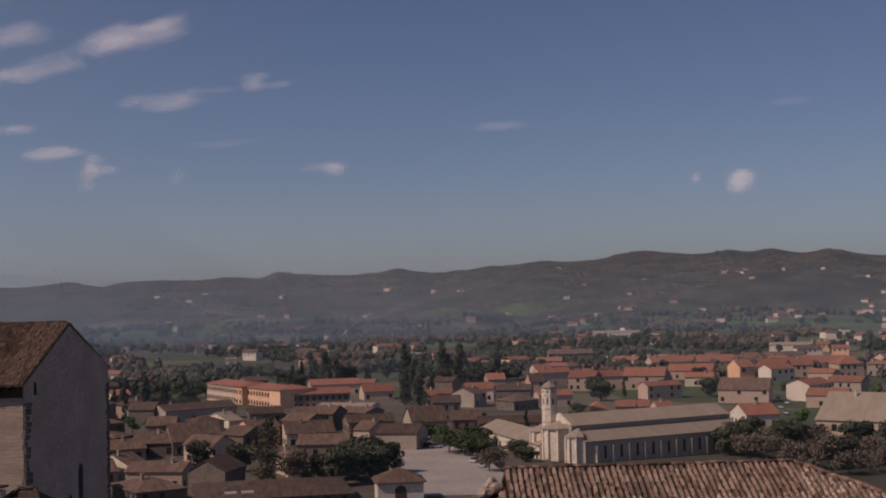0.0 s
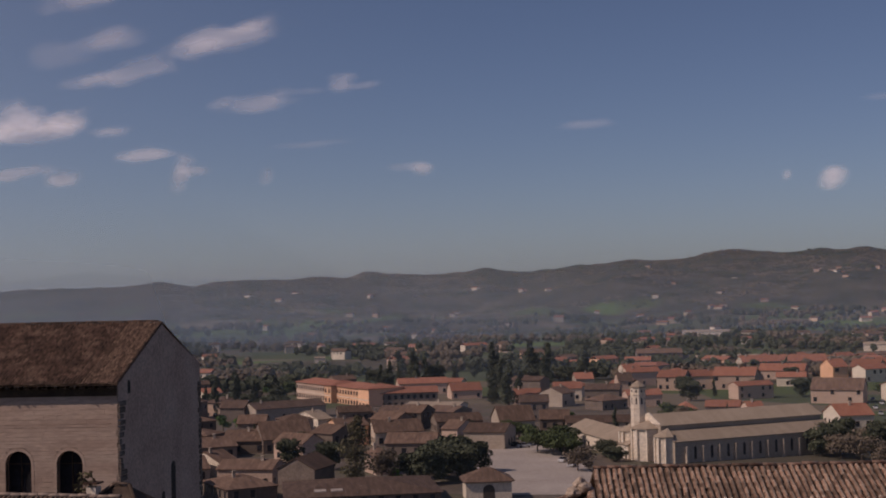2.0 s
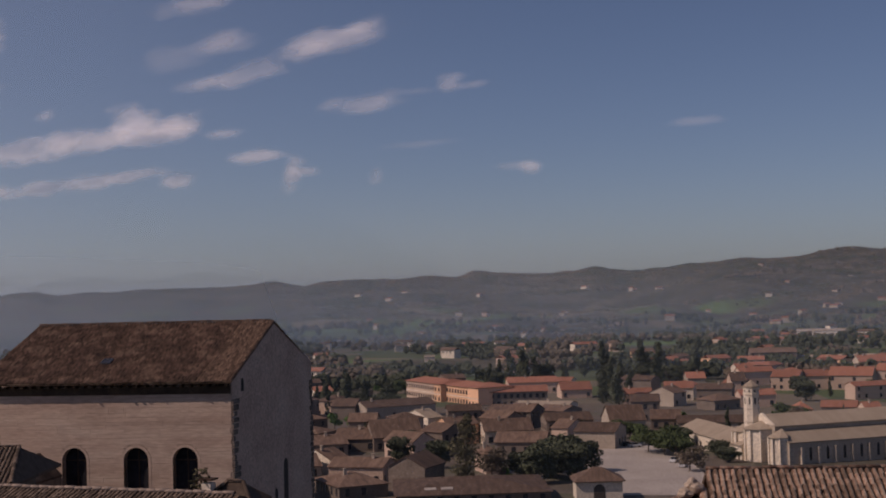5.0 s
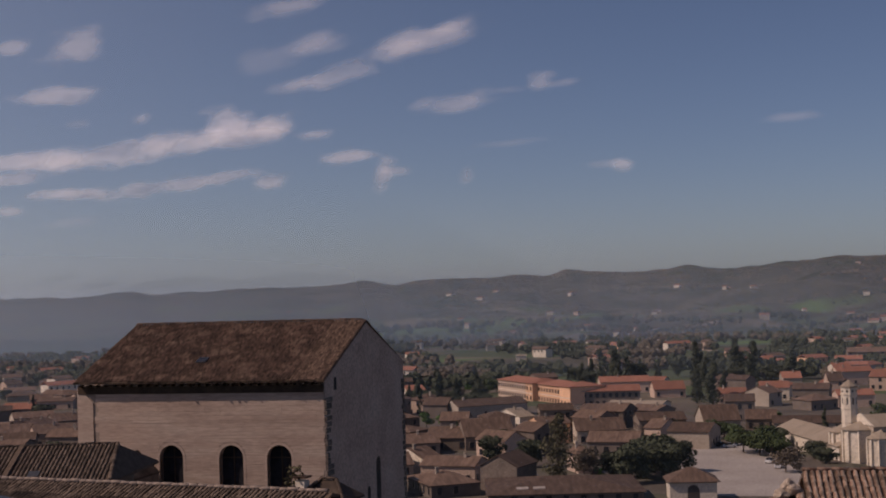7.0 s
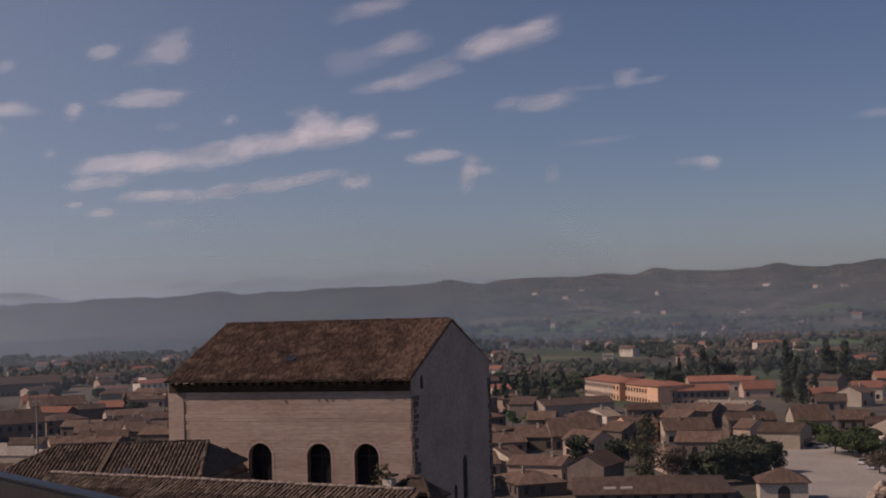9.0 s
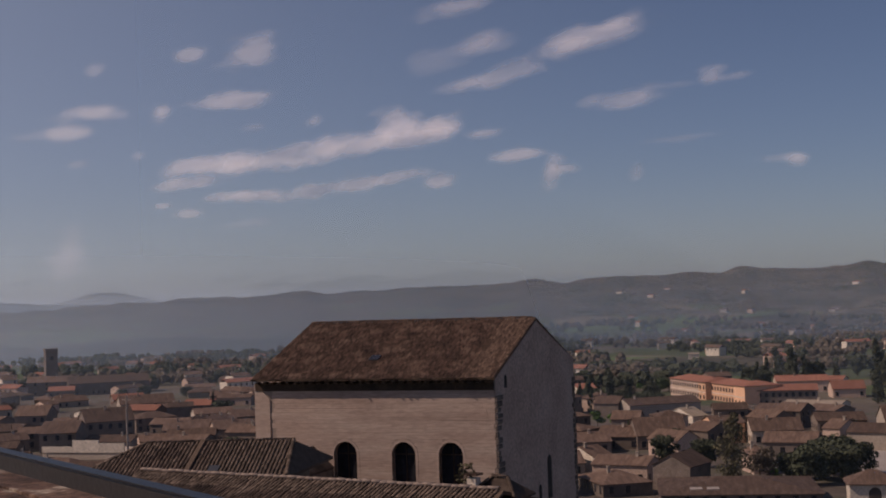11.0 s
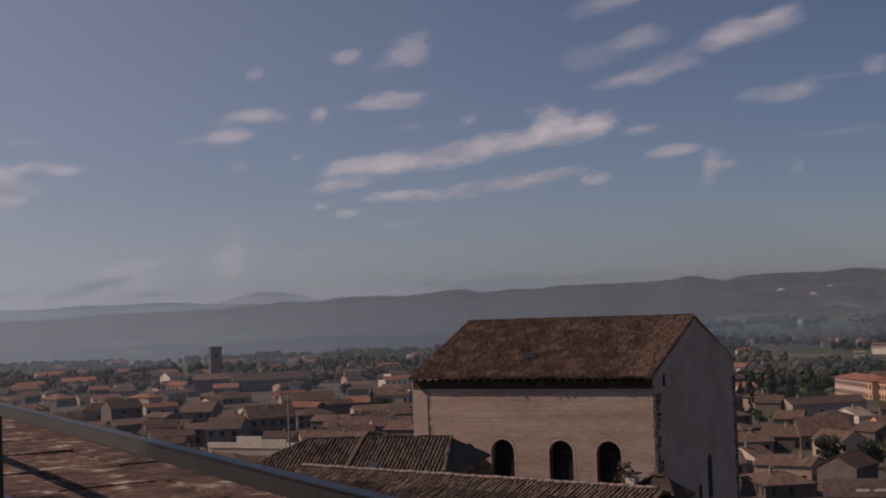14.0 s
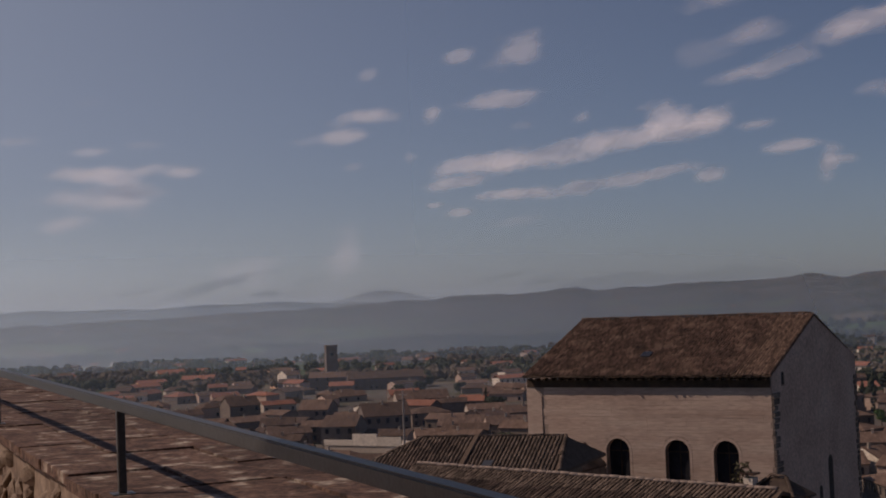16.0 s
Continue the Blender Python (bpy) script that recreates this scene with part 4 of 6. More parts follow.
house(-2.70, 492, 23.7, 14, 3.5, 1.9, 3, M_PLASTER, M_TOWN_ROOF, "broad cream plaster house under a weathered brown tile roof", win=1)
house(6.33, 362, 4.0, 12, 5.0, 2.3, 15, M_PINK, M_TOWN_ROOF, "small pink plaster house under a weathered brown tile roof", hip=True, win=1)
house(4.59, 726, 26.1, 16, 6.0, 2.4, 6, M_PINK, M_NEW_ROOF, "long pink plaster house under an orange tile roof", win=1)
house(2.78, 681, 15.3, 14, 4.5, 3.4, 10, M_PINK, M_NEW_ROOF, "broad pink plaster house under an orange tile roof", win=1)
house(-2.13, 741, 9.8, 14, 5.8, 2.9, 8, M_PLASTER, M_NEW_ROOF, "small cream plaster house under an orange tile roof", win=1)
house(-2.82, 641, 16.1, 14, 6.1, 2.1, -6, M_TOWNSTONE, M_TOWN_ROOF, "broad grey brown stone house under a weathered brown tile roof", win=1)
house(-3.83, 689, 7.1, 14, 7.1, 3.8, 10, M_PINK, M_TOWN_ROOF, "small pink plaster house under a weathered brown tile roof", win=1)
house(-5.65, 719, 14.2, 14, 7.2, 3.1, -15, M_PINK, M_NEW_ROOF, "broad pink plaster house under an orange tile roof", win=1)
house(-6.98, 725, 12.7, 14, 7.2, 2.8, 14, M_PINK, M_NEW_ROOF, "broad pink plaster house under an orange tile roof", win=1)
house(-8.21, 722, 21.4, 14, 7.5, 3.9, -10, M_PINK, M_NEW_ROOF, "broad pink plaster house under an orange tile roof", win=1)
house(-9.34, 853, 23.6, 14, 8.6, 3.4, 18, M_PLASTER, M_NEW_ROOF, "broad cream plaster house under an orange tile roof", win=1)
house(-10.10, 810, 25.8, 14, 5.4, 3.5, -10, M_PINK, M_NEW_ROOF, "long pink plaster house under an orange tile roof", win=1)
house(-11.00, 866, 27.5, 14, 8.0, 3.8, 8, M_PINK, M_NEW_ROOF, "long pink plaster house under an orange tile roof", win=1)
house(-12.41, 795, 9.4, 14, 8.1, 3.9, 30, M_OCHRE, M_NEW_ROOF, "small orange ochre plaster house under an orange tile roof", win=2)
house(-13.33, 805, 16.2, 14, 7.5, 3.9, -16, M_OCHRE, M_NEW_ROOF, "broad orange ochre plaster house under an orange tile roof", win=2)
house(-14.44, 825, 17.2, 14, 7.4, 3.9, 14, M_PINK, M_NEW_ROOF, "broad pink plaster house under an orange tile roof", win=1)
house(-15.38, 858, 24.4, 14, 7.3, 3.7, -10, M_PLASTER, M_NEW_ROOF, "broad cream plaster house under an orange tile roof", win=1)
house(-16.50, 823, 15.0, 14, 8.2, 3.9, 25, M_PINK, M_NEW_ROOF, "broad pink plaster house under an orange tile roof", hip=True, win=1)
house(-12.23, 622, 22.1, 16, 6.3, 4.5, -8, M_PINK, M_TOWN_ROOF, "broad pink plaster house under a weathered brown tile roof", win=1)
house(-6.42, 543, 5.4, 12, 4.1, 2.4, 15, M_PINK, M_NEW_ROOF, "small pink plaster house under an orange tile roof", hip=True)
house(-7.72, 569, 13.9, 12, 3.1, 2.0, -4, M_TOWNSTONE, M_NEW_ROOF, "broad grey brown stone house under an orange tile roof")
house(-9.08, 551, 6.3, 12, 3.7, 2.2, 15, M_PINK, M_NEW_ROOF, "small pink plaster house under an orange tile roof")
house(-12.99, 501, 12.3, 16, 5.1, 3.3, 22, M_WHITE, M_NEW_ROOF, "broad pale plaster house under an orange tile roof", win=1)
house(-15.48, 595, 16.6, 14, 5.4, 2.5, -12, M_PINK, M_NEW_ROOF, "broad pink plaster house under an orange tile roof", win=1)
house(-16.47, 424, 21.8, 30, 8.6, 7.1, -16, M_PINK, M_GREY_ROOF, "broad pink plaster house under a grey brown tile roof", win=1)
house(-5.25, 958, 31.0, 16, 10.3, 2.7, 6, M_TOWNSTONE, M_TOWN_ROOF, "long grey brown stone house under a weathered brown tile roof", win=1)
house(-6.69, 965, 26.1, 14, 4.8, 2.8, 0, M_WHITE, M_GREY_ROOF, "long pale plaster house under a grey brown tile roof")
house(-8.49, 997, 25.0, 14, 5.0, 1.6, 0, M_WHITE, M_GREY_ROOF, "broad pale plaster house under a grey brown tile roof")
house(-14.23, 1194, 38.1, 20, 5.6, 1.9, 0, M_WHITE, M_GREY_ROOF, "long pale plaster house under a grey brown tile roof")
house(-15.72, 1230, 31.7, 20, 6.3, 1.5, 0, M_WHITE, M_GREY_ROOF, "long pale plaster house under a grey brown tile roof")
house(-7.24, 1595, 59.7, 20, 6.0, 2.2, 0, M_WHITE, M_GREY_ROOF, "long pale plaster house under a grey brown tile roof")
house(8.87, 1085, 8.2, 10, 7.3, 0.8, 0, M_WHITE, M_GREY_ROOF, "small pale plaster house under a grey brown tile roof")
house(1.04, 1063, 7.5, 10, 7.5, 1.5, 0, M_WHITE, M_GREY_ROOF, "small pale plaster house under a grey brown tile roof")
house(36.75, 989, 10.7, 16, 10.7, 3.2, 25, M_WHITE, M_TOWN_ROOF, "broad pale plaster house under a weathered brown tile roof")
house(35.24, 949, 29.5, 16, 9.4, 3.5, -8, M_TOWNSTONE, M_TOWN_ROOF, "long grey brown stone house under a weathered brown tile roof")
house(35.17, 764, 7.7, 14, 5.1, 1.7, 20, M_PINK, M_TOWN_ROOF, "small pink plaster house under a weathered brown tile roof")
house(33.66, 676, 4.3, 12, 4.5, 1.2, 30, M_WHITE, M_TOWN_ROOF, "small pale plaster house under a weathered brown tile roof")
house(29.19, 630, 9.0, 14, 3.9, 0.8, 5, M_WHITE, M_GREY_ROOF, "small pale plaster house under a grey brown tile roof")
house(29.29, 887, 19.0, 16, 4.4, 1.7, 0, M_WHITE, M_TOWN_ROOF, "broad pale plaster house under a weathered brown tile roof", win=1)
house(31.05, 498, 12.2, 14, 4.5, 1.8, 5, M_PINK, M_TOWN_ROOF, "broad pink plaster house under a weathered brown tile roof")
house(34.98, 521, 13.3, 18, 7.5, 3.5, -14, M_TOWNSTONE, M_TOWN_ROOF, "broad grey brown stone house under a weathered brown tile roof", win=1)
house(32.91, 562, 19.2, 18, 8.1, 4.6, 10, M_TOWNSTONE, M_TOWN_ROOF, "broad grey brown stone house under a weathered brown tile roof", win=1)
house(36.00, 630, 14.0, 16, 7.8, 3.8, -18, M_TOWNSTONE, M_TOWN_ROOF, "broad grey brown stone house under a weathered brown tile roof", win=1)
house(38.77, 693, 16.1, 15, 7.8, 4.0, 20, M_TOWNSTONE, M_TOWN_ROOF, "broad grey brown stone house under a weathered brown tile roof", win=1)
house(27.97, 526, 14.2, 16, 5.0, 3.0, 8, M_PINK, M_TOWN_ROOF, "broad pink plaster house under a weathered brown tile roof", win=1)
house(29.91, 542, 18.1, 16, 4.5, 3.1, -8, M_TOWNSTONE, M_TOWN_ROOF, "broad grey brown stone house under a weathered brown tile roof", win=1)
house(31.40, 700, 26.9, 16, 6.7, 3.8, 8, M_PLASTER, M_TOWN_ROOF, "long cream plaster house under a weathered brown tile roof", win=1)
house(41.69, 1213, 23.1, 16, 8.2, 3.1, 10, M_WHITE, M_NEW_ROOF, "broad pale plaster house under an orange tile roof")
house(40.67, 1082, 25.2, 16, 7.3, 2.7, -8, M_PINK, M_NEW_ROOF, "long pink plaster house under an orange tile roof")
house(-2.55, 416, 51, 12, 5.0, 2.6, -69.7, M_WHITE, M_GREY_ROOF, "long convent wing of pale plaster under a grey tile roof", win=0, category="convent", seed=5)
house(32.9, 935, 52, 20, 8.2, 4.2, 6, M_TOWNSTONE, M_TOWN_ROOF, "long church nave under a weathered brown tile roof", category="church", rows=1, seed=2)


def school():
    """A long stepped building: two wings in a row, each ending in a taller bay that stands forward."""
    root = new("school")
    a, b = at(9.86, 722), at(6.64, 640)
    d = b - a
    root.matrix_world = pose(a.x, a.y, 11.9, 0, 0, math.degrees(math.atan2(d.y, d.x)))
    tagged(root, "long sunlit orange and pink plaster school with tiled hip roofs", "school")
    PLACED.append((*((a + b) / 2).xy, 50))
    n = d.length
    for x0, x1, y0, y1, h, wall, rows in ((0, 41, 0, 15, 9.3, M_PINK, 2), (41, 49, -3, 15, 9.9, M_OCHRE, 2), (49, 79.6, 0, 15, 9.6, M_OCHRE, 2), (79.6, n, -3, 15, 10.4, M_OCHRE, 1)):
        bm = bmesh.new()
        box(bm, x0 + 0.01, x1 - 0.01, y0, y1, -5, h)
        wing = part("wing", bm, wall, root)
        bm = bmesh.new()
        m, k = (y0 + y1) / 2, min((x1 - x0) / 2 * 0.98, (y1 - y0) / 2)
        c = [(x0 - 0.6, y0 - 0.7, h), (x1 + 0.6, y0 - 0.7, h), (x1 + 0.6, y1 + 0.7, h), (x0 - 0.6, y1 + 0.7, h)]
        r0, r1 = (x0 + k, m, h + 2.1), (x1 - k, m, h + 2.1)
        for q in ([c[0], c[1], r1, r0], [c[1], c[2], r1], [c[2], c[3], r0, r1], [c[3], c[0], r0]):
            slab(bm, q, 0.2)
        part("roof", bm, M_NEW_ROOF, wing)
        bm = bmesh.new()
        box(bm, x0, x1, y0 - 0.12, y0 - 0.004, h * 0.47, h * 0.47 + 0.35)
        part("string_course", bm, M_WHITE, wing)
        count = int((x1 - x0) / 2.9)
        for row in range(rows):
            for i in range(count):
                piece("window", WINDOWS[1], wing, pose(x0 + (x1 - x0) * (i + 0.5) / count, y0, 1.7 + row * h * 0.47))
    # the shaded wing; the dark masonry colour carries the shade of its wall
    b2 = at(4.05, 640)
    d = b2 - b
    back = new("school_wing")
    back.matrix_world = pose(b.x + 0.6, b.y + 2, 12.4, 0, 0, math.degrees(math.atan2(d.y, d.x)) + 4)
    tagged(back, "long school wing, shade put into its brown wall, orange tile roof", "school")
    n = d.length
    bm = bmesh.new()
    box(bm, 1, n, 0, 14, -5, 7.6)
    part("wall", bm, M_TOWNSTONE, back)
    bm = bmesh.new()
    slab(bm, [(0.6, -0.8, 7.5), (n + 0.5, -0.8, 7.5), (n + 0.5, 7, 9.9), (0.6, 7, 9.9)], 0.2)
    slab(bm, [(0.6, 7, 9.9), (n + 0.5, 7, 9.9), (n + 0.5, 14.8, 7.5), (0.6, 14.8, 7.5)], 0.2)
    part("roof", bm, M_NEW_ROOF, back)
    for row in range(2):
        for i in range(9):
            piece("window", WINDOWS[1], back, pose(1.6 + (n - 2) * (i + 0.5) / 9, 0, 1.2 + row * 3.4))
    PLACED.append((*((b + b2) / 2 + Vector((0, 8, 0))).xy, 22))


school()
chapel = house(1.96, 305, 10.2, 8.5, 4.7, 2.2, 6, M_WHITE, M_TOWN_ROOF, "small white chapel with an arched doorway and hip roof", hip=True, rows=0, category="chapel", over=0.7)
bm = bmesh.new()
prism(bm, [(-1.3, 0), (-1.3, 2.3)] + [(-1.3 * math.cos(math.pi * k / 10), 2.3 + 1.3 * math.sin(math.pi * k / 10)) for k in range(1, 10)] + [(1.3, 2.3), (1.3, 0)], -0.03, 0.3)
part("arched_door", bm, M_DARK, chapel, "dark arched doorway")
bm = bmesh.new()
box(bm, -5.2, 5.2, -0.06, 0.3, 3.9, 4.1)
part("cornice", bm, M_SURROUND, chapel)


for x in (-9.2, -5.6):
    bm = bmesh.new()
    slab(bm, [(x - 1.3, 3.0, 3.75), (x + 1.3, 3.0, 3.75), (x + 1.3, 4.6, 4.0), (x - 1.3, 4.6, 4.0)], 0.3)
    part("skylight", bm, M_PAVING, big_roof, "pale skylight")


def stone_tower():
    root = new("stone_tower")
    p = at(35.17, 962)
    root.matrix_world = pose(p.x, p.y, ground(962), 0, 0, 45)
    tagged(root, "square stone church tower with a flat top", "tower")
    bm = bmesh.new()
    box(bm, -3.9, 3.9, -3.9, 3.9, -4, 30)
    box(bm, -4.2, 4.2, -4.2, 4.2, 30, 31.2)
    part("shaft", bm, M_TOWNSTONE, root)
    for m in (pose(0, -3.92, 24), pose(-3.92, 0, 24, 0, 0, -90)):
        piece("window", WINDOWS[2], root, m)


stone_tower()


def church():
    root = new("church")
    base = at(-5.75, 380)
    root.matrix_world = pose(base.x, base.y, ground(385), 0, 0, 27)
    tagged(root, "long stone basilica with polygonal apses and a slim bell tower", "church")
    L, AW, NW = 55.0, 7.0, 12.0
    h1, h2, h3, h4 = 6.2, 8.6, 10.2, 12.7
    bm = bmesh.new()
    box(bm, 0, L, 0, AW, -4, h1)
    box(bm, 0, L, AW, AW + NW, -4, h3)
    box(bm, 0, L, AW + NW, AW * 2 + NW, -4, h1)
    part("wall", bm, M_PLASTER, root, "grey brown stone walls")
    bm = bmesh.new()
    prism(bm, [(0, 0), (NW, 0), (NW / 2, h4 - h3 + 0.4)], 0, 0.5)
    bmesh.ops.rotate(bm, verts=bm.verts[:], matrix=Matrix.Rotation(radians(90), 3, "Z"))
    bmesh.ops.translate(bm, verts=bm.verts[:], vec=(0.2, AW, h3))
    part("gable", bm, M_WHITE, root, "pale stone gable")
    bm = bmesh.new()
    slab(bm, [(-0.4, -0.5, h1 - 0.1), (L + 0.4, -0.5, h1 - 0.1), (L + 0.4, AW, h2), (-0.4, AW, h2)], 0.2)
    part("aisle_roof", bm, M_GREY_ROOF, root)
    bm = bmesh.new()
    slab(bm, [(-0.4, AW * 2 + NW + 0.5, h1 - 0.1), (L + 0.4, AW * 2 + NW + 0.5, h1 - 0.1), (L + 0.4, AW + NW, h2), (-0.4, AW + NW, h2)], 0.2)
    part("aisle_roof", bm, M_GREY_ROOF, root)
    bm = bmesh.new()
    m = AW + NW / 2
    slab(bm, [(-0.2, AW - 0.7, h3 - 0.3), (L + 0.3, AW - 0.7, h3 - 0.3), (L + 0.3, m, h4), (-0.2, m, h4)], 0.2)
    slab(bm, [(-0.2, m, h4), (L + 0.3, m, h4), (L + 0.3, AW + NW + 0.7, h3 - 0.3), (-0.2, AW + NW + 0.7, h3 - 0.3)], 0.2)
    part("nave_roof", bm, M_GREY_ROOF, root)
    for i in range(10):
        x = 3.6 + i * 5.4
        bm = bmesh.new()
        box(bm, x - 0.4, x + 0.4, -0.9, 0.02, -4, h1 - 1.6)
        part("buttress", bm, M_PLASTER, root, "pale stone buttress")
        bm = bmesh.new()
        prism(bm, [(x + 2.6, 1.0), (x + 2.6, 4.2), (x + 3.0, 4.7), (x + 3.4, 4.2), (x + 3.4, 1.0)], -0.05, 0.1)
        part("lancet_window", bm, M_GLASS, root)
    # apses at the lit end
    for yc, r, hh in ((m, 4.4, 9.2), (AW / 2 + 0.2, 3.1, 7.6), (AW * 1.5 + NW, 3.1, 7.6)):
        bm = bmesh.new()
        ring = [(-r * math.sin(math.pi * k / 5) * 1.1, yc - r * math.cos(math.pi * k / 5)) for k in range(6)]
        lo = [bm.verts.new((x, y, -4)) for x, y in ring]
        hi = [bm.verts.new((x, y, hh)) for x, y in ring]
        for i in range(5):
            bm.faces.new((lo[i], lo[i + 1], hi[i + 1], hi[i]))
        bm.faces.new(hi)
        ap = part("apse", bm, M_WHITE, root, "pale polygonal stone apse")
        bm = bmesh.new()
        tip = bm.verts.new((0.3, yc, hh + 2.0))
        out = [bm.verts.new((x * 1.13 - 0.1, yc + (y - yc) * 1.1, hh - 0.15)) for x, y in ring]
        low = [bm.verts.new((v.co.x, v.co.y, v.co.z - 0.25)) for v in out]
        for i in range(5):
            bm.faces.new((out[i], out[i + 1], tip))
            bm.faces.new((low[i], low[i + 1], out[i + 1], out[i]))
        part("apse_roof", bm, M_GREY_ROOF, ap)
        for i in range(1, 5):
            x, y = ring[i]
            bm = bmesh.new()
            box(bm, -0.3, 0.3, -0.3, 0.3, -4, hh - 0.6)
            bmesh.ops.translate(bm, verts=bm.verts[:], vec=(x * 1.03, yc + (y - yc) * 1.03, 0))
            part("pilaster", bm, M_WHITE, ap)
    # bell tower: octagonal upper shaft on the church
    t = new("bell_tower")
    t.parent = root
    t.matrix_basis = pose(-1.2, AW + 9.5, 0)
    def octa(bm, r, z0, z1, r2=None):
        r2 = r if r2 is None else r2
        a = [bm.verts.new((r * math.cos(math.pi * (k + 0.5) / 4), r * math.sin(math.pi * (k + 0.5) / 4), z0)) for k in range(8)]
        b = [bm.verts.new((r2 * math.cos(math.pi * (k + 0.5) / 4), r2 * math.sin(math.pi * (k + 0.5) / 4), z1)) for k in range(8)]
        bm.faces.new(a[::-1])
        bm.faces.new(b)
        for k in range(8):
            bm.faces.new((a[k], a[(k + 1) % 8], b[(k + 1) % 8], b[k]))
    bm = bmesh.new()
    octa(bm, 2.15, 0, 20.0)
    for z in (10.5, 14.2, 18.0):
        octa(bm, 2.35, z, z + 0.3)
    part("shaft", bm, M_WHITE, t, "pale octagonal shaft")
    bm = bmesh.new()
    octa(bm, 2.4, 20.0, 20.4)
    octa(bm, 2.3, 20.4, 22.0, 0.2)
    part("spire", bm, M_GREY_ROOF, t)
    for z, h in ((15.4, 1.9), (18.7, 0.8)):
        for k in range(8):
            bm = bmesh.new()
            prism(bm, [(-0.2, z), (-0.2, z + h - 0.2), (0, z + h), (0.2, z + h - 0.2), (0.2, z)], -2.03, -1.9)
            bmesh.ops.rotate(bm, verts=bm.verts[:], matrix=Matrix.Rotation(math.pi * k / 4, 3, "Z"))
            part("belfry_opening", bm, M_GLASS, t)


church()


def square():
    verts, faces, n = [], [], 12
    span = [(312, -1.9, 1.2), (330, -2.3, 1.6), (350, -2.45, 2.2), (376, -2.0, 2.45), (405, -1.2, 2.4), (430, -0.9, 2.2), (447, -0.3, 1.2)]
    for d, lo, hi in span:
        for i in range(n + 1):
            p = at(lo + (hi - lo) * i / n, d)
            verts.append((p.x, p.y, ground(d) + 0.25))
    for j in range(len(span) - 1):
        for i in range(n):
            a = j * (n + 1) + i
            faces.append((a, a + 1, a + n + 2, a + n + 1))
    me = bpy.data.meshes.new("pavement_square")
    me.from_pydata(verts, [], faces)
    me.materials.append(M_PAVING)
    tagged(new("pavement_square", me), "broad pale paved town square", "square", kind="structure")
    PLACED.append((*at(0.2, 375).xy, 52))


square()
PLACED.append((*at(-9.0, 405).xy, 42))


def car(bearing, dist, turn, colour, label):
    root = new("car")
    p = at(bearing, dist)
    root.matrix_world = pose(p.x, p.y, ground(dist) + 0.27, 0, 0, turn)
    tagged(root, label, "car", "cars parked round the square")
    paint = mat("car paint", [colour, tuple(c * 0.9 for c in colour)], 1, 5, rough=0.3, bump=0)
    bm = bmesh.new()
    prism(bm, [(-2.1, 0.3), (2.1, 0.3), (2.1, 0.75), (1.2, 0.9), (-1.9, 0.95), (-2.1, 0.8)], -0.85, 0.85)
    bmesh.ops.bevel(bm, geom=bm.edges[:], offset=0.06, segments=2, affect="EDGES")
    part("body", bm, paint, root)
    bm = bmesh.new()
    prism(bm, [(-1.7, 0.9), (1.0, 0.88), (0.4, 1.42), (-1.2, 1.45)], -0.74, 0.74)
    part("cabin", bm, M_GLASS, root)
    for x in (-1.3, 1.3):
        for y in (-0.78, 0.78):
            bm = bmesh.new()
            bmesh.ops.create_cone(bm, cap_ends=True, segments=14, radius1=0.31, radius2=0.31, depth=0.2, matrix=pose(x, y, 0.31, 90))
            part("wheel", bm, M_DARK, root)


for b, d, tn, c, lb in ((0.75, 436, 20, (0.02, 0.02, 0.022), "black car parked at the edge of the square"), (0.45, 432, 15, (0.6, 0.6, 0.6), "white car parked at the edge of the square"), (0.1, 440, 80, (0.3, 0.3, 0.32), "grey car parked at the edge of the square"), (-1.15, 385, 70, (0.6, 0.6, 0.6), "white car parked beside the trees"), (-1.5, 372, 75, (0.55, 0.55, 0.56), "white car parked beside the trees"), (-13.9, 560, 80, (0.5, 0.5, 0.5), "grey car parked along the lane"), (-13.7, 590, 80, (0.6, 0.6, 0.6), "white car parked along the lane"), (-13.95, 615, 80, (0.6, 0.6, 0.6), "white car parked along the lane"), (-13.6, 640, 80, (0.3, 0.3, 0.35), "grey car parked along the lane")):
    car(b, d, tn, c, lb)


def terrace_wall():
    root = new("roof_terrace")
    p = at(34.0, 486)
    root.matrix_world = pose(p.x, p.y, ground(486), 0, 0, 2)
    tagged(root, "flat roof terrace with a stepped white parapet", "terrace")
    bm = bmesh.new()
    box(bm, -16, 16, 0, 14, -6, 3.0)
    part("wall", bm, M_PLASTER, root)
    for x0, x1, h in ((-16, -4, 4.6), (-4, 6, 6.8), (6, 16, 5.8)):
        bm = bmesh.new()
        box(bm, x0 + 0.02, x1 - 0.02, -0.3, 0.1, 2.6, h)
        part("parapet_wall", bm, M_WHITE, root, "white rendered parapet")
    PLACED.append((p.x, p.y + 7, 16))


terrace_wall()


def mast():
    root = new("antenna_mast")
    p = at(32.25, 470)
    root.matrix_world = pose(p.x, p.y, ground(470))
    tagged(root, "tall thin grey metal mast among the roofs", "mast")
    bm = bmesh.new()
    bmesh.ops.create_cone(bm, cap_ends=True, segments=8, radius1=0.42, radius2=0.25, depth=24, matrix=pose(0, 0, 10))
    part("pole", bm, M_PAVING, root)
    bm = bmesh.new()
    box(bm, -1.6, 1.6, -0.1, 0.1, 20.4, 20.7)
    part("cross_arm", bm, M_PAVING, root)


mast()


# the old town fills the slope to the left, newer houses the flat ground beyond
def free(p, r):
    return all((p.x - x) ** 2 + (p.y - y) ** 2 > (r + q) ** 2 for x, y, q in PLACED)


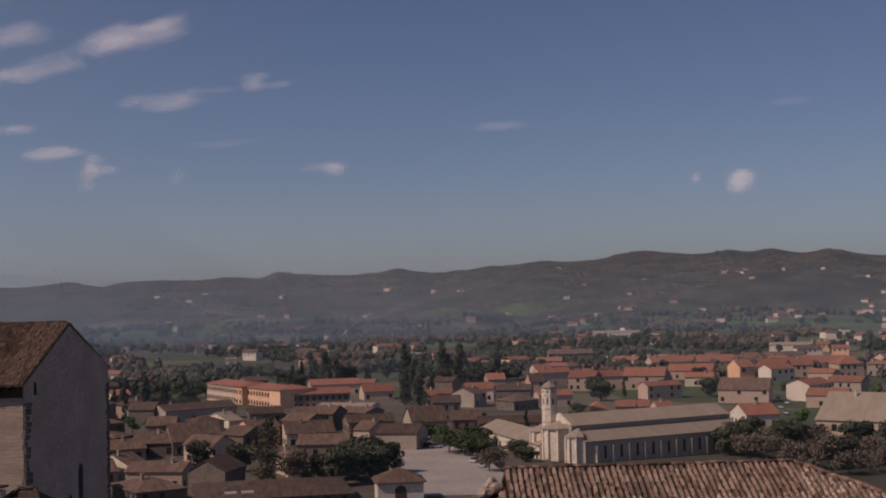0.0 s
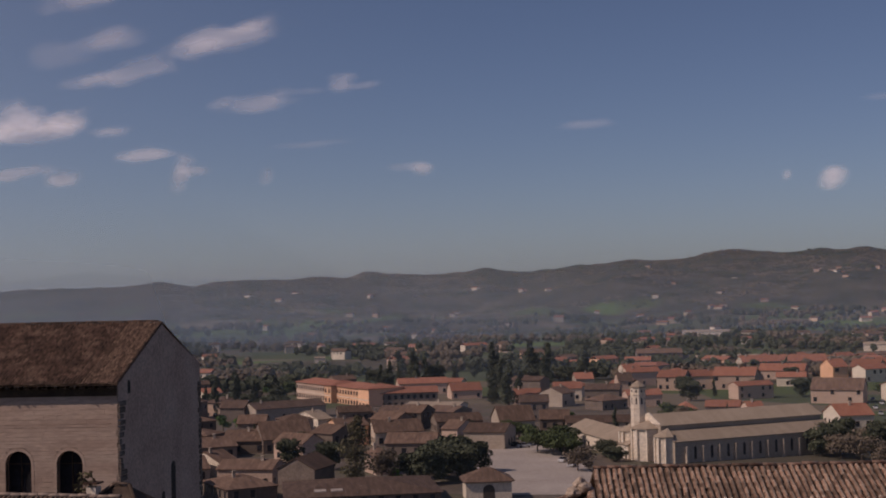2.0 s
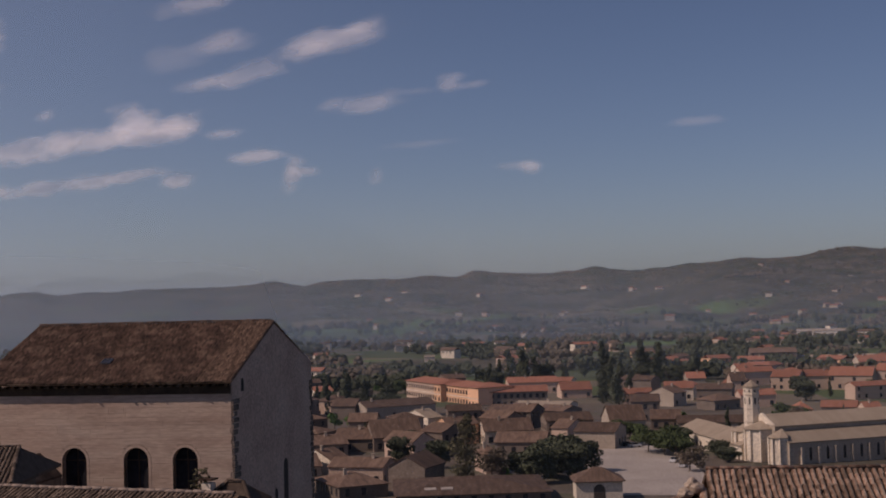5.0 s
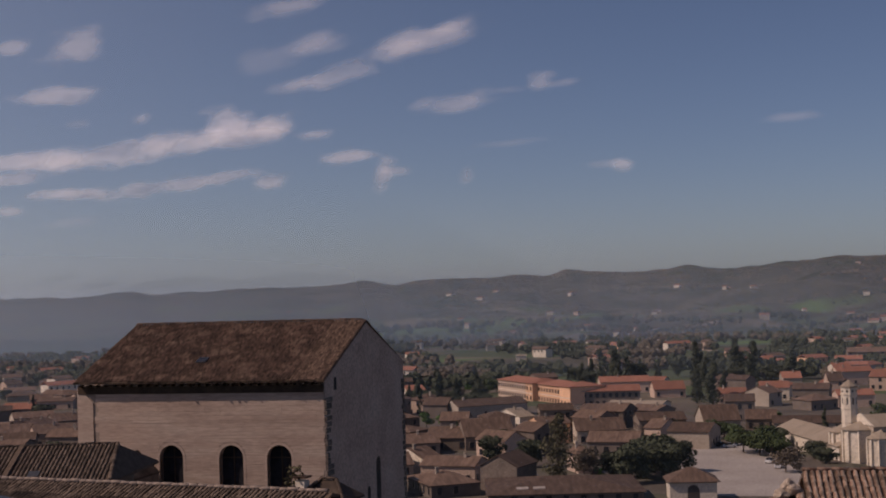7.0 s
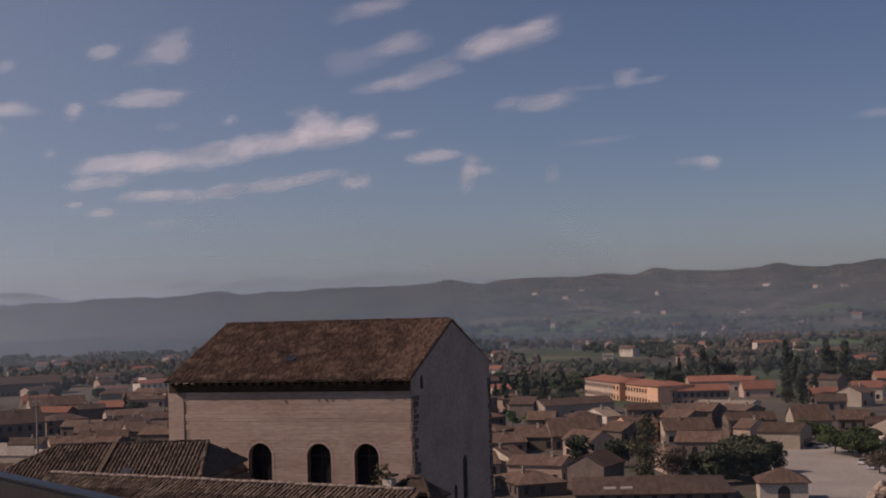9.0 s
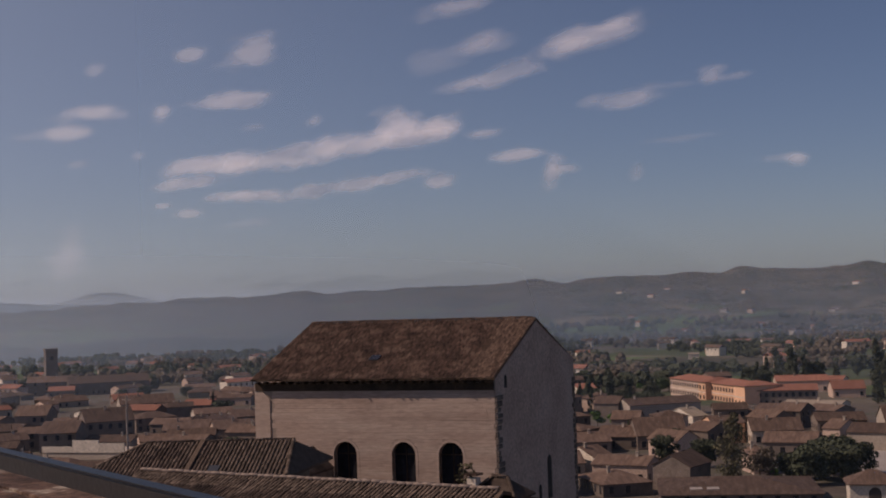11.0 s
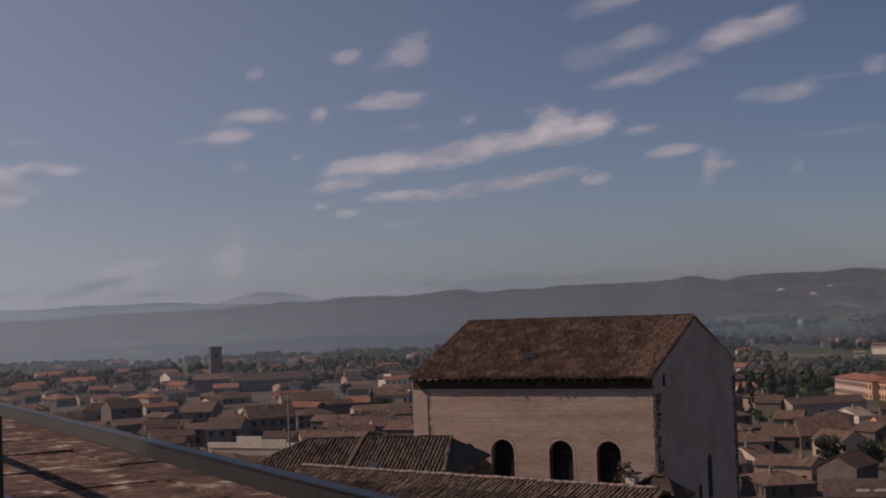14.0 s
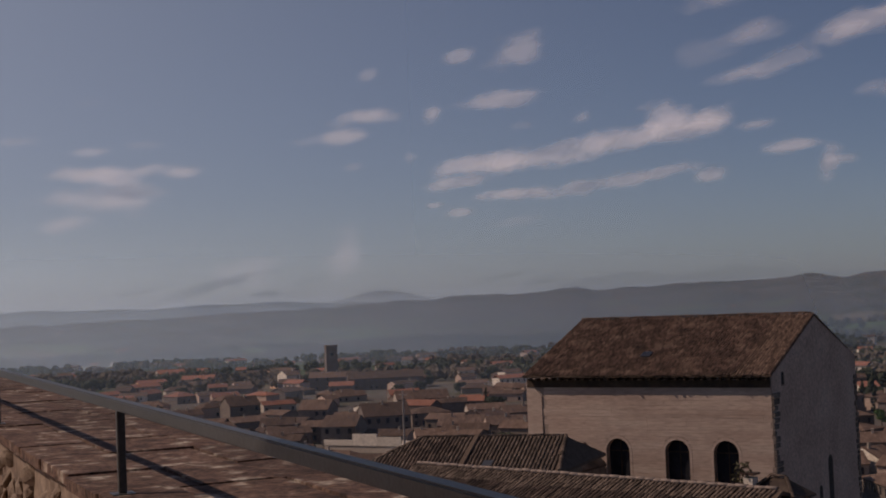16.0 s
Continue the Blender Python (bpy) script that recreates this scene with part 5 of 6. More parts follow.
def quarter(count, lo, hi, near, far, walls, roofs, seed, size=(9, 16), height=(4.5, 8.5), gap=0.9):
    rnd = random.Random(seed)
    made = tries = 0
    while made < count and tries < count * 30:
        tries += 1
        b, d = rnd.uniform(lo, hi), math.sqrt(rnd.uniform(near ** 2, far ** 2))
        w, dp = rnd.uniform(*size), rnd.uniform(9, 13)
        if not free(at(b, d), max(w, dp) * 0.5 * gap):
            continue
        wall, wn_ = rnd.choice(walls)
        roof, rn_ = rnd.choice(roofs)
        house(b, d, w, dp, rnd.uniform(*height), rnd.uniform(1.6, 2.6), rnd.choice((-40, -22, -8, 5, 18, 34, 60)) + rnd.uniform(-6, 6), wall, roof, "%s house under a %s roof" % (wn_, rn_), win=rnd.choice((0, 1)), hip=rnd.random() < 0.2, seed=seed * 1000 + made)
        made += 1


OLD_WALLS = [(M_TOWNSTONE, "Grey brown stone"), (M_TOWNSTONE, "Dark stone"), (M_TOWNSTONE, "Brown stone"), (M_TOWNSTONE, "Rough stone"), (M_PLASTER, "Cream plastered"), (M_PINK, "Pink plastered")]
NEW_WALLS = [(M_PINK, "Pink plastered"), (M_PLASTER, "Cream plastered"), (M_PINK, "Rose plastered"), (M_WHITE, "Pale plastered")]
BROWN, ORANGE = (M_TOWN_ROOF, "weathered brown tile"), (M_NEW_ROOF, "orange tile")
for b, d, r in ((8.4, 575, 34), (8.2, 640, 50), (2.2, 395, 20), (11.5, 545, 24), (34.0, 455, 20), (34.2, 415, 18)):
    PLACED.append((*at(b, d).xy, r))
quarter(120, 27, 54, 180, 620, OLD_WALLS[:5], [BROWN], 1, size=(9, 19), height=(3.2, 6.5), gap=0.55)
quarter(95, 22, 54, 600, 1010, OLD_WALLS, [BROWN, BROWN, BROWN, ORANGE], 2, size=(10, 20), height=(3.5, 6), gap=0.55)
quarter(26, 5, 21, 300, 540, OLD_WALLS, [BROWN], 4, gap=0.75)
quarter(24, -4, 20, 480, 760, OLD_WALLS + NEW_WALLS, [BROWN, ORANGE], 5, gap=0.85)
quarter(24, -21, -4, 600, 940, NEW_WALLS, [ORANGE], 6, size=(10, 20), gap=0.8)


def far_houses():
    """The houses too far out to tell apart singly."""
    rnd = random.Random(9)
    bm = bmesh.new()
    made = 0
    while made < 130:
        b, d = rnd.uniform(-21, 54), rnd.uniform(880, 1500)
        if b < 22 and rnd.random() < 0.45 or not free(at(b, d), 8):
            continue
        p = at(b, d)
        PLACED.append((p.x, p.y, 9))
        m = Matrix.Translation((p.x, p.y, terrain(b, d))) @ Euler((0, 0, radians(b + rnd.uniform(-50, 50)))).to_matrix().to_4x4()
        w, h, k = rnd.uniform(9, 24), rnd.uniform(4, 8), rnd.choice((0, 0, 1, 2))
        start = len(bm.verts)
        box(bm, -w / 2, w / 2, 0, 10, -3, h, k)
        slab(bm, [(-w / 2 - 0.4, -0.6, h), (w / 2 + 0.4, -0.6, h), (w / 2 + 0.4, 5, h + 2.2), (-w / 2 - 0.4, 5, h + 2.2)], 0.2, 3 + made % 2)
        slab(bm, [(-w / 2 - 0.4, 5, h + 2.2), (w / 2 + 0.4, 5, h + 2.2), (w / 2 + 0.4, 10.6, h), (-w / 2 - 0.4, 10.6, h)], 0.2, 3 + made % 2)
        for i in range(int(w / 4)):
            x = -w / 2 + 2 + i * 4
            box(bm, x - 0.6, x + 0.6, -0.06, 0.1, h - 2.6, h - 1.0, 5)
        bm.verts.ensure_lookup_table()
        for v in bm.verts[start:]:
            v.co = m @ v.co
        made += 1
    ob = new("far_houses", mesh_from(bm, "far_houses", M_PINK, M_WHITE, M_OCHRE, M_NEW_ROOF, M_TOWN_ROOF, M_GLASS))
    tagged(ob, "distant houses strewn over the plain", "houses", kind="stuff")


far_houses()


def farm(b, d, seed):
    rnd = random.Random(seed)
    root = new("farmhouse")
    p = at(b, d)
    root.matrix_world = pose(p.x, p.y, terrain(b, d), 0, 0, b + rnd.uniform(-40, 40))
    tagged(root, "small pale farmhouse on the far slope", "farmhouse", "farmhouses on the hills")
    w, h = rnd.uniform(7, 15), rnd.uniform(4, 6.5)
    bm = bmesh.new()
    box(bm, -w / 2, w / 2, 0, 10, -4, h)
    part("wall", bm, rnd.choice((M_WHITE, M_WHITE, M_PLASTER, M_PINK)), root)
    bm = bmesh.new()
    slab(bm, [(-w / 2 - 0.4, -0.5, h), (w / 2 + 0.4, -0.5, h), (w / 2 + 0.4, 5, h + 2), (-w / 2 - 0.4, 5, h + 2)], 0.2)
    slab(bm, [(-w / 2 - 0.4, 5, h + 2), (w / 2 + 0.4, 5, h + 2), (w / 2 + 0.4, 10.5, h), (-w / 2 - 0.4, 10.5, h)], 0.2)
    part("roof", bm, rnd.choice((M_NEW_ROOF, M_TOWN_ROOF)), root)


_r = random.Random(77)
for i in range(140):
    farm(_r.choice((_r.uniform(-19, 12), _r.uniform(-19, -5), _r.uniform(-19, -5), _r.uniform(0, 46))), 1350 + 1900 * _r.random() ** 1.5, i)


# ---- trees ----
def tree(name, height, width, leaf, label, shape="round", leaves=800, size=0.55, bare=0.0, seed=1):
    """A tapered trunk with limbs and a crown of many small leaf clumps in uneven lobes."""
    rnd = random.Random(seed)
    root = new(name)
    tagged(root, label, "tree")
    th = height * (0.3 if shape == "round" else 0.12)
    bm = bmesh.new()
    r = 0.03 * height
    bmesh.ops.create_cone(bm, cap_ends=True, segments=8, radius1=r, radius2=r * 0.4, depth=height * 0.7, matrix=pose(0, 0, height * 0.33))
    part("trunk", bm, M_TRUNK, root)
    lobes = []
    for i in range(15 if shape == "round" else 12):
        if shape == "round":
            a, q = rnd.uniform(0, 6.28), rnd.uniform(0.1, 0.33) * width
            lobes.append((Vector((q * math.cos(a), q * math.sin(a), rnd.uniform(0.26, 0.8) * height)), rnd.uniform(0.15, 0.27) * width, rnd.uniform(0.11, 0.2) * height))
        else:
            f = i / 11
            rad = width * 0.5 * (math.sin(math.pi * (0.14 + 0.82 * f)) ** 0.8 if shape == "tall" else (1.02 - f) * 0.9 + 0.1)
            lobes.append((Vector((rnd.uniform(-0.12, 0.12) * width, rnd.uniform(-0.12, 0.12) * width, (0.12 + 0.8 * f) * height)), max(0.12 * width, rad * 0.85), height * 0.09))
    for c, lr, lh in lobes[::2]:
        bm = bmesh.new()
        start = Vector((0, 0, max(th * 0.8, c.z * 0.55)))
        d = c - start
        if d.length > 0.5:
            bmesh.ops.create_cone(bm, cap_ends=True, segments=5, radius1=r * 0.42, radius2=r * 0.1, depth=d.length, matrix=Matrix.Translation((start + c) / 2) @ d.to_track_quat("Z", "Y").to_matrix().to_4x4())
            part("limb", bm, M_TRUNK, root)
        else:
            bm.free()
    V, F = [], []
    for i in range(leaves):
        c, lr, lh = rnd.choice(lobes)
        u = Vector((rnd.gauss(0, 1), rnd.gauss(0, 1), rnd.gauss(0, 1))).normalized() * rnd.random() ** 0.4
        p = c + Vector((u.x * lr, u.y * lr, u.z * lh))
        s = size * rnd.uniform(0.5, 1.3)
        n = (u + Vector((rnd.uniform(-1, 1), rnd.uniform(-1, 1), rnd.uniform(-0.5, 1)))).normalized()
        t = n.orthogonal().normalized() * s
        w = n.cross(t)
        k = len(V)
        V += [p - t, p - w * 0.7 + n * s * 0.25, p + t, p + w * 0.7 - n * s * 0.15]
        F += [(k, k + 1, k + 2), (k, k + 2, k + 3)]
    me = bpy.data.meshes.new("crown")
    me.from_pydata([tuple(v) for v in V], [], F)
    me.materials.append(leaf)
    ob = new("crown", me)
    ob.parent = root
    return root


def plant(proto, bearing, dist, height=1.0, width=None, spin=0.0):
    p = at(bearing, dist)
    w = height if width is None else width
    return copy_thing(proto, Matrix.Translation((p.x, p.y, terrain(bearing, dist) - 0.1)) @ Euler((0, 0, spin)).to_matrix().to_4x4() @ Matrix.Diagonal((w, w, height, 1)))


ROUND_DARK = tree("tree", 10, 11, M_LEAF_DARK, "dense dark evergreen tree with a broad crown", seed=1, leaves=3000, size=0.42)
ROUND_GREEN = tree("tree", 10, 15, M_LEAF, "broad green tree beside the square", seed=2, leaves=3200, size=0.42)
BROWNISH = tree("tree", 7, 10, M_LEAF_BROWN, "reddish brown tree coming into bud", seed=3, leaves=1700, size=0.3)
POPLAR = tree("poplar_tree", 18, 9.5, M_LEAF_OLIVE, "tall grey olive poplar with thin spring foliage", "tall", 3000, 0.3, seed=4)
CYPRESS = tree("cypress_tree", 10, 2.8, M_LEAF_DARK, "slim dark cypress tree", "cone", 700, 0.4, seed=5)
SPRING = tree("tree", 7, 7, M_LEAF_SPRING, "small tree in fresh green leaf", seed=6, leaves=800, size=0.4)
FIR = tree("fir_tree", 20, 11, M_LEAF_DARK, "tall dark conifer in the town", "cone", 2600, 0.5, seed=7)
# the first of each stands in the square's surroundings
for ob, b, d in ((ROUND_DARK, 4.55, 338), (ROUND_GREEN, -0.75, 408), (BROWNISH, -1.75, 362), (POPLAR, 7.45, 334), (CYPRESS, -3.32, 470), (SPRING, 12.9, 540), (FIR, 1.05, 628)):
    p = at(b, d)
    ob.matrix_world = Matrix.Translation((p.x, p.y, ground(d) - 0.1))
for b, d, h, w in ((3.9, 350, 1.1, 1.25), (3.15, 346, 1.05, 1.2), (2.7, 362, 0.95, 1.1), (5.2, 350, 0.8, 0.9), (3.5, 362, 1.15, 1.2), (-12.5, 438, 0.95, 0.85), (-1.3, 425, 0.8, 1.0), (8.6, 380, 0.9, 0.9), (9.6, 420, 0.9, 0.9), (-3.3, 385, 0.5, 0.7), (-2.9, 398, 0.6, 0.7), (10.2, 395, 0.9, 0.8)):
    plant(ROUND_DARK, b, d, h, w, b * 7)
plant(ROUND_GREEN, -0.1, 416, 0.95, 0.85, 1.0)
plant(ROUND_GREEN, -1.2, 404, 0.85, 0.8, 2.0)
plant(ROUND_GREEN, -18.0, 470, 2.0, 1.0, 2.0)
plant(ROUND_GREEN, -17.7, 430, 1.3, 0.8, 1.5)
for b, d, h, w in ((-13.8, 408, 1.3, 1.5), (-14.6, 415, 1.2, 1.2), (6.4, 345, 1.3, 0.9), (-15.2, 430, 1.1, 1.3), (-6.0, 520, 1.0, 1.0)):
    plant(BROWNISH, b, d, h, w, b)
for b, d, h in ((-10.3, 860, 1.1), (-8.3, 980, 1.2), (8.0, 520, 0.9), (13.1, 600, 1.2), (12.4, 590, 1.1), (13.6, 610, 1.3), (3.2, 860, 1.2), (4.0, 850, 1.3)):
    plant(CYPRESS, b, d, h, 1.2 * h)
for b, d, h in ((12.5, 640, 0.7), (13.2, 660, 0.75), (11.6, 650, 0.7), (1.7, 640, 0.8), (0.6, 650, 0.75), (6.0, 800, 0.8), (6.4, 790, 0.7), (10.7, 700, 0.7)):
    plant(FIR, b, d, h, h, b)
grove_spots = [(-11.6, 402), (-12.3, 395), (-13.1, 390), (-14.0, 396), (-14.9, 392), (-15.8, 398), (-16.6, 405), (-13.5, 405), (-15.3, 408), (-12.0, 412), (-14.2, 372), (-15.0, 366), (-15.9, 372), (-16.8, 378), (-17.6, 385), (-18.2, 395), (-16.3, 355), (-17.4, 360)]
for i, (b, d) in enumerate(grove_spots):
    plant(BROWNISH if i % 3 else ROUND_DARK, b, d, 0.9 + 0.1 * (i % 4), 1.1, i)
# dark trees between the school and the palace, and the belt behind it
_t = random.Random(41)
for i in range(16):
    plant(_t.choice((ROUND_DARK, ROUND_DARK, FIR, BROWNISH)), _t.uniform(10.2, 14.2), _t.uniform(600, 690), _t.uniform(0.6, 1.0), _t.uniform(0.7, 1.0), i)
for i in range(30):
    plant(_t.choice((ROUND_DARK, ROUND_DARK, FIR, CYPRESS)), _t.uniform(-2.5, 9.5), _t.uniform(775, 870), _t.uniform(0.8, 1.3), _t.uniform(0.9, 1.4), i)
plant(SPRING, 12.2, 530, 0.9, 1.0)
plant(SPRING, 5.8, 345, 0.6, 0.6)


def grove(count, lo, hi, near, far, protos, seed, hs=(0.6, 1.1)):
    rnd = random.Random(seed)
    made = tries = 0
    while made < count and tries < 20 * count:
        tries += 1
        b, d = rnd.uniform(lo, hi), math.sqrt(rnd.uniform(near ** 2, far ** 2))
        if noise.noise(at(b, d) / 90) < -0.05 or not free(at(b, d), 1.5):
            continue
        h = rnd.uniform(*hs)
        plant(rnd.choice(protos), b, d, h, h * rnd.uniform(0.8, 1.2), rnd.uniform(0, 6))
        made += 1


grove(60, -20, 21, 430, 900, [ROUND_DARK, ROUND_DARK, ROUND_GREEN, BROWNISH, CYPRESS, SPRING], 31)
grove(26, 22, 52, 400, 1000, [ROUND_DARK, ROUND_DARK, BROWNISH, CYPRESS], 32)


def far_woods():
    """Tree belts and copses over the plain and the slopes, each tree a ragged clump of leaf masses."""
    rnd = random.Random(5)
    groups = {0: ([], []), 1: ([], [])}
    made = 0
    while made < 8500:
        b = rnd.uniform(-21, 53)
        d = 780 + 1250 * rnd.random() ** 1.1
        p = at(b, d)
        belt = noise.noise(Vector((p.x / 110, p.y / 42, 0)))
        if belt < (0.16 if b < 24 else 0.06) or b > 24 and d < 1000:
            continue
        if d < 1450 and not free(p, 1.0):
            continue
        made += 1
        z = terrain(b, d)
        h = rnd.uniform(5, 11)
        V, F = groups[0 if noise.noise(Vector((p.x / 120, p.y / 120, 9))) > -0.1 else 1]
        for i in range(34 if d < 1500 else 16):
            u = Vector((rnd.gauss(0, 1), rnd.gauss(0, 1), rnd.gauss(0, 1))).normalized()
            c = Vector((p.x, p.y, z + h * 0.55)) + Vector((u.x * h * 0.38, u.y * h * 0.38, u.z * h * 0.42)) * rnd.uniform(0.6, 1.1)
            s = h * (0.22 if d < 1500 else 0.34) * rnd.uniform(0.6, 1.2)
            t = u.orthogonal().normalized()
            t = (Matrix.Rotation(rnd.uniform(0, 6.28), 3, u) @ t) * s
            w = u.cross(t)
            k = len(V)
            V += [tuple(c - t - u * s * 0.4), tuple(c + t * 0.5 + w - u * s * 0.3), tuple(c + t * 0.5 - w - u * s * 0.3), tuple(c + u * s * 0.3)]
            F += [(k, k + 1, k + 3), (k + 1, k + 2, k + 3), (k + 2, k, k + 3)]
    for key, material, label in ((0, M_LEAF_DARK, "dark tree belts and copses over the valley"), (1, M_LEAF_BROWN, "bare brown tree belts over the valley")):
        me = bpy.data.meshes.new("far_woods")
        me.from_pydata(groups[key][0], [], groups[key][1])
        me.materials.append(material)
        tagged(new("far_woods", me), label, "woods", kind="stuff")


far_woods()


def hill_woods():
    """Woods on the slopes: rough low canopies in patches, thicker towards the crest."""
    rnd = random.Random(15)
    groups = {0: ([], []), 1: ([], [])}
    made = 0
    while made < 20000:
        b = rnd.uniform(-20, 50)
        d = rnd.uniform(1850, 3930)
        p = at(b, d)
        patch = noise.fractal(Vector((p.x / 260, p.y / 260, 2)), 1.0, 2.0, 3) + 0.55 * (d - 2600) / 1300
        if patch < 0.05 + rnd.uniform(-0.1, 0.1):
            continue
        made += 1
        z = terrain(b, d)
        h = rnd.uniform(2.8, 5.5)
        V, F = groups[0 if noise.noise(Vector((p.x / 170, p.y / 170, 4))) > 0.12 else 1]
        for i in range(3):
            c = Vector((p.x + rnd.uniform(-h, h), p.y + rnd.uniform(-h, h), z - 2))
            s = h * rnd.uniform(0.6, 1.0)
            k, a = len(V), rnd.uniform(0, 6.28)
            V += [(c.x + s * math.cos(a + q), c.y + s * math.sin(a + q), c.z) for q in (0, 1.57, 3.14, 4.71)]
            V += [(c.x + 0.6 * s * math.cos(a + q), c.y + 0.6 * s * math.sin(a + q), c.z + s * rnd.uniform(0.6, 0.95)) for q in (0.6, 2.7, 4.8)]
            F += [(k, k + 1, k + 4), (k + 1, k + 2, k + 5), (k + 2, k + 3, k + 6), (k + 3, k, k + 6), (k, k + 4, k + 6), (k + 1, k + 5, k + 4), (k + 2, k + 6, k + 5), (k + 4, k + 5, k + 6)]
    for key, material, label in ((0, M_LEAF_DARK, "dark evergreen woods on the hillsides"), (1, M_LEAF_BROWN, "bare brown woods on the hillsides")):
        me = bpy.data.meshes.new("hill_woods")
        me.from_pydata(groups[key][0], [], groups[key][1])
        me.materials.append(material)
        tagged(new("hill_woods", me), label, "woods", kind="stuff")


hill_woods()


# ---- clouds ----
def cloud_material():
    m = bpy.data.materials.new("cloud vapour")
    m.use_nodes = True
    nt = m.node_tree
    nt.nodes.remove(nt.nodes["Principled BSDF"])
    new_node = nt.nodes.new
    coord, info, puff, shift = new_node("ShaderNodeTexCoord"), new_node("ShaderNodeObjectInfo"), new_node("ShaderNodeTexNoise"), new_node("ShaderNodeVectorMath")
    geo = new_node("ShaderNodeNewGeometry")
    shift.operation = "MULTIPLY_ADD"
    shift.inputs[1].default_value = (0.0052, 0.0052, 0.0125)
    nt.links.new(geo.outputs["Position"], shift.inputs[0])
    nt.links.new(info.outputs["Random"], shift.inputs[2])
    nt.links.new(shift.outputs[0], puff.inputs["Vector"])
    puff.inputs["Scale"].default_value, puff.inputs["Detail"].default_value, puff.inputs["Roughness"].default_value = 1.0, 5.0, 0.56
    length = new_node("ShaderNodeVectorMath")
    length.operation = "LENGTH"
    nt.links.new(coord.outputs["Object"], length.inputs[0])
    body, cover = new_node("ShaderNodeMath"), new_node("ShaderNodeMapRange")
    body.operation = "MULTIPLY_ADD"
    body.inputs[1].default_value = -1.0
    nt.links.new(length.outputs["Value"], body.inputs[0])
    swell = new_node("ShaderNodeMath")
    swell.operation = "MULTIPLY_ADD"
    swell.inputs[1].default_value, swell.inputs[2].default_value = 1.7, -0.14
    nt.links.new(puff.outputs["Fac"], swell.inputs[0])
    nt.links.new(swell.outputs[0], body.inputs[2])
    cover.interpolation_type = "SMOOTHSTEP"
    cover.inputs["From Min"].default_value, cover.inputs["From Max"].default_value = -0.12, 0.62
    nt.links.new(body.outputs[0], cover.inputs["Value"])
    thick = new_node("ShaderNodeMath")
    thick.operation = "MULTIPLY"
    sep = new_node("ShaderNodeSeparateColor")
    nt.links.new(info.outputs["Color"], sep.inputs[0])
    nt.links.new(cover.outputs[0], thick.inputs[0])
    nt.links.new(sep.outputs[0], thick.inputs[1])
    clear, dust, glow = new_node("ShaderNodeBsdfTransparent"), new_node("ShaderNodeBsdfDiffuse"), new_node("ShaderNodeBsdfTranslucent")
    for node in (dust, glow):
        node.inputs["Color"].default_value = (0.78, 0.74, 0.74, 1)
    both, mix = new_node("ShaderNodeAddShader"), new_node("ShaderNodeMixShader")
    nt.links.new(dust.outputs[0], both.inputs[0])
    nt.links.new(glow.outputs[0], both.inputs[1])
    nt.links.new(thick.outputs[0], mix.inputs["Fac"])
    nt.links.new(clear.outputs[0], mix.inputs[1])
    nt.links.new(both.outputs[0], mix.inputs[2])
    nt.links.new(mix.outputs[0], nt.nodes["Material Output"].inputs["Surface"])
    return m


M_CLOUD = cloud_material()


def cloud_mesh():
    bm = bmesh.new()
    bmesh.ops.create_grid(bm, x_segments=6, y_segments=4, size=1.0)
    for v in bm.verts:
        v.co = Vector((v.co.x, 0.02 * (v.co.x ** 2 + v.co.y ** 2), v.co.y))
    return mesh_from(bm, "cloud", M_CLOUD)


CLOUD = cloud_mesh()


def cloud(bearing, el, width, height, dense=0.8, lean=0.0):
    """A cloud far out over the hills; sizes in degrees of sky."""
    r = 4500
    ob = new("cloud", CLOUD)
    p = at(bearing, r * math.cos(radians(el)), 70 + r * math.sin(radians(el)))
    # the lit flank of the heap is turned half towards the sun
    n = ((EYE - p).normalized() + sun_dir * 0.8).normalized()
    x = Matrix.Rotation(radians(-lean), 3, n) @ Vector((0, 0, 1)).cross(n).normalized()
    z = n.cross(x)
    view = (EYE - p).normalized()
    sx, sz = 1 / max(0.4, math.sqrt(1 - x.dot(view) ** 2)), 1 / max(0.4, math.sqrt(1 - z.dot(view) ** 2))
    turn = Matrix(((x.x, -n.x, z.x), (x.y, -n.y, z.y), (x.z, -n.z, z.z))).to_4x4()
    ob.matrix_world = Matrix.Translation(p) @ turn @ Matrix.Diagonal((r * radians(width) * 0.62 * sx, 40, r * radians(height) * 0.66 * sz, 1))
    ob.color = (dense * 0.82, dense * 0.82, dense * 0.82, 1)
    tagged(ob, "small white fair-weather cloud over the hills" if dense > 0.5 else "thin faint veil of cloud over the hills", "cloud", "clouds in the sky", "structure")


cloud(44.11, 5.59, 6.07, 0.82, 1.00, 2.4)
cloud(41.06, 5.60, 2.55, 0.69, 0.91, -0.6)
cloud(44.14, 4.63, 5.43, 1.42, 0.98, 2.4)
cloud(45.73, 3.64, 2.71, 0.79, 0.61, -2.6)
cloud(44.75, 6.47, 1.92, 0.44, 0.49, 2.4)
cloud(42.72, 6.76, 2.55, 0.50, 0.34, 2.4)
cloud(47.38, 6.90, 2.55, 0.63, 0.29, 2.4)
cloud(44.58, 8.44, 1.92, 0.31, 0.20, 2.4)
cloud(33.27, 7.67, 4.31, 0.88, 0.72, 0.4)
cloud(30.54, 7.66, 1.12, 1.01, 0.64, 2.4)
cloud(34.56, 6.82, 3.51, 0.88, 0.72, 0.4)
cloud(27.55, 8.16, 3.99, 0.94, 0.59, -0.6)
cloud(26.99, 10.14, 2.87, 1.58, 0.51, -7.6)
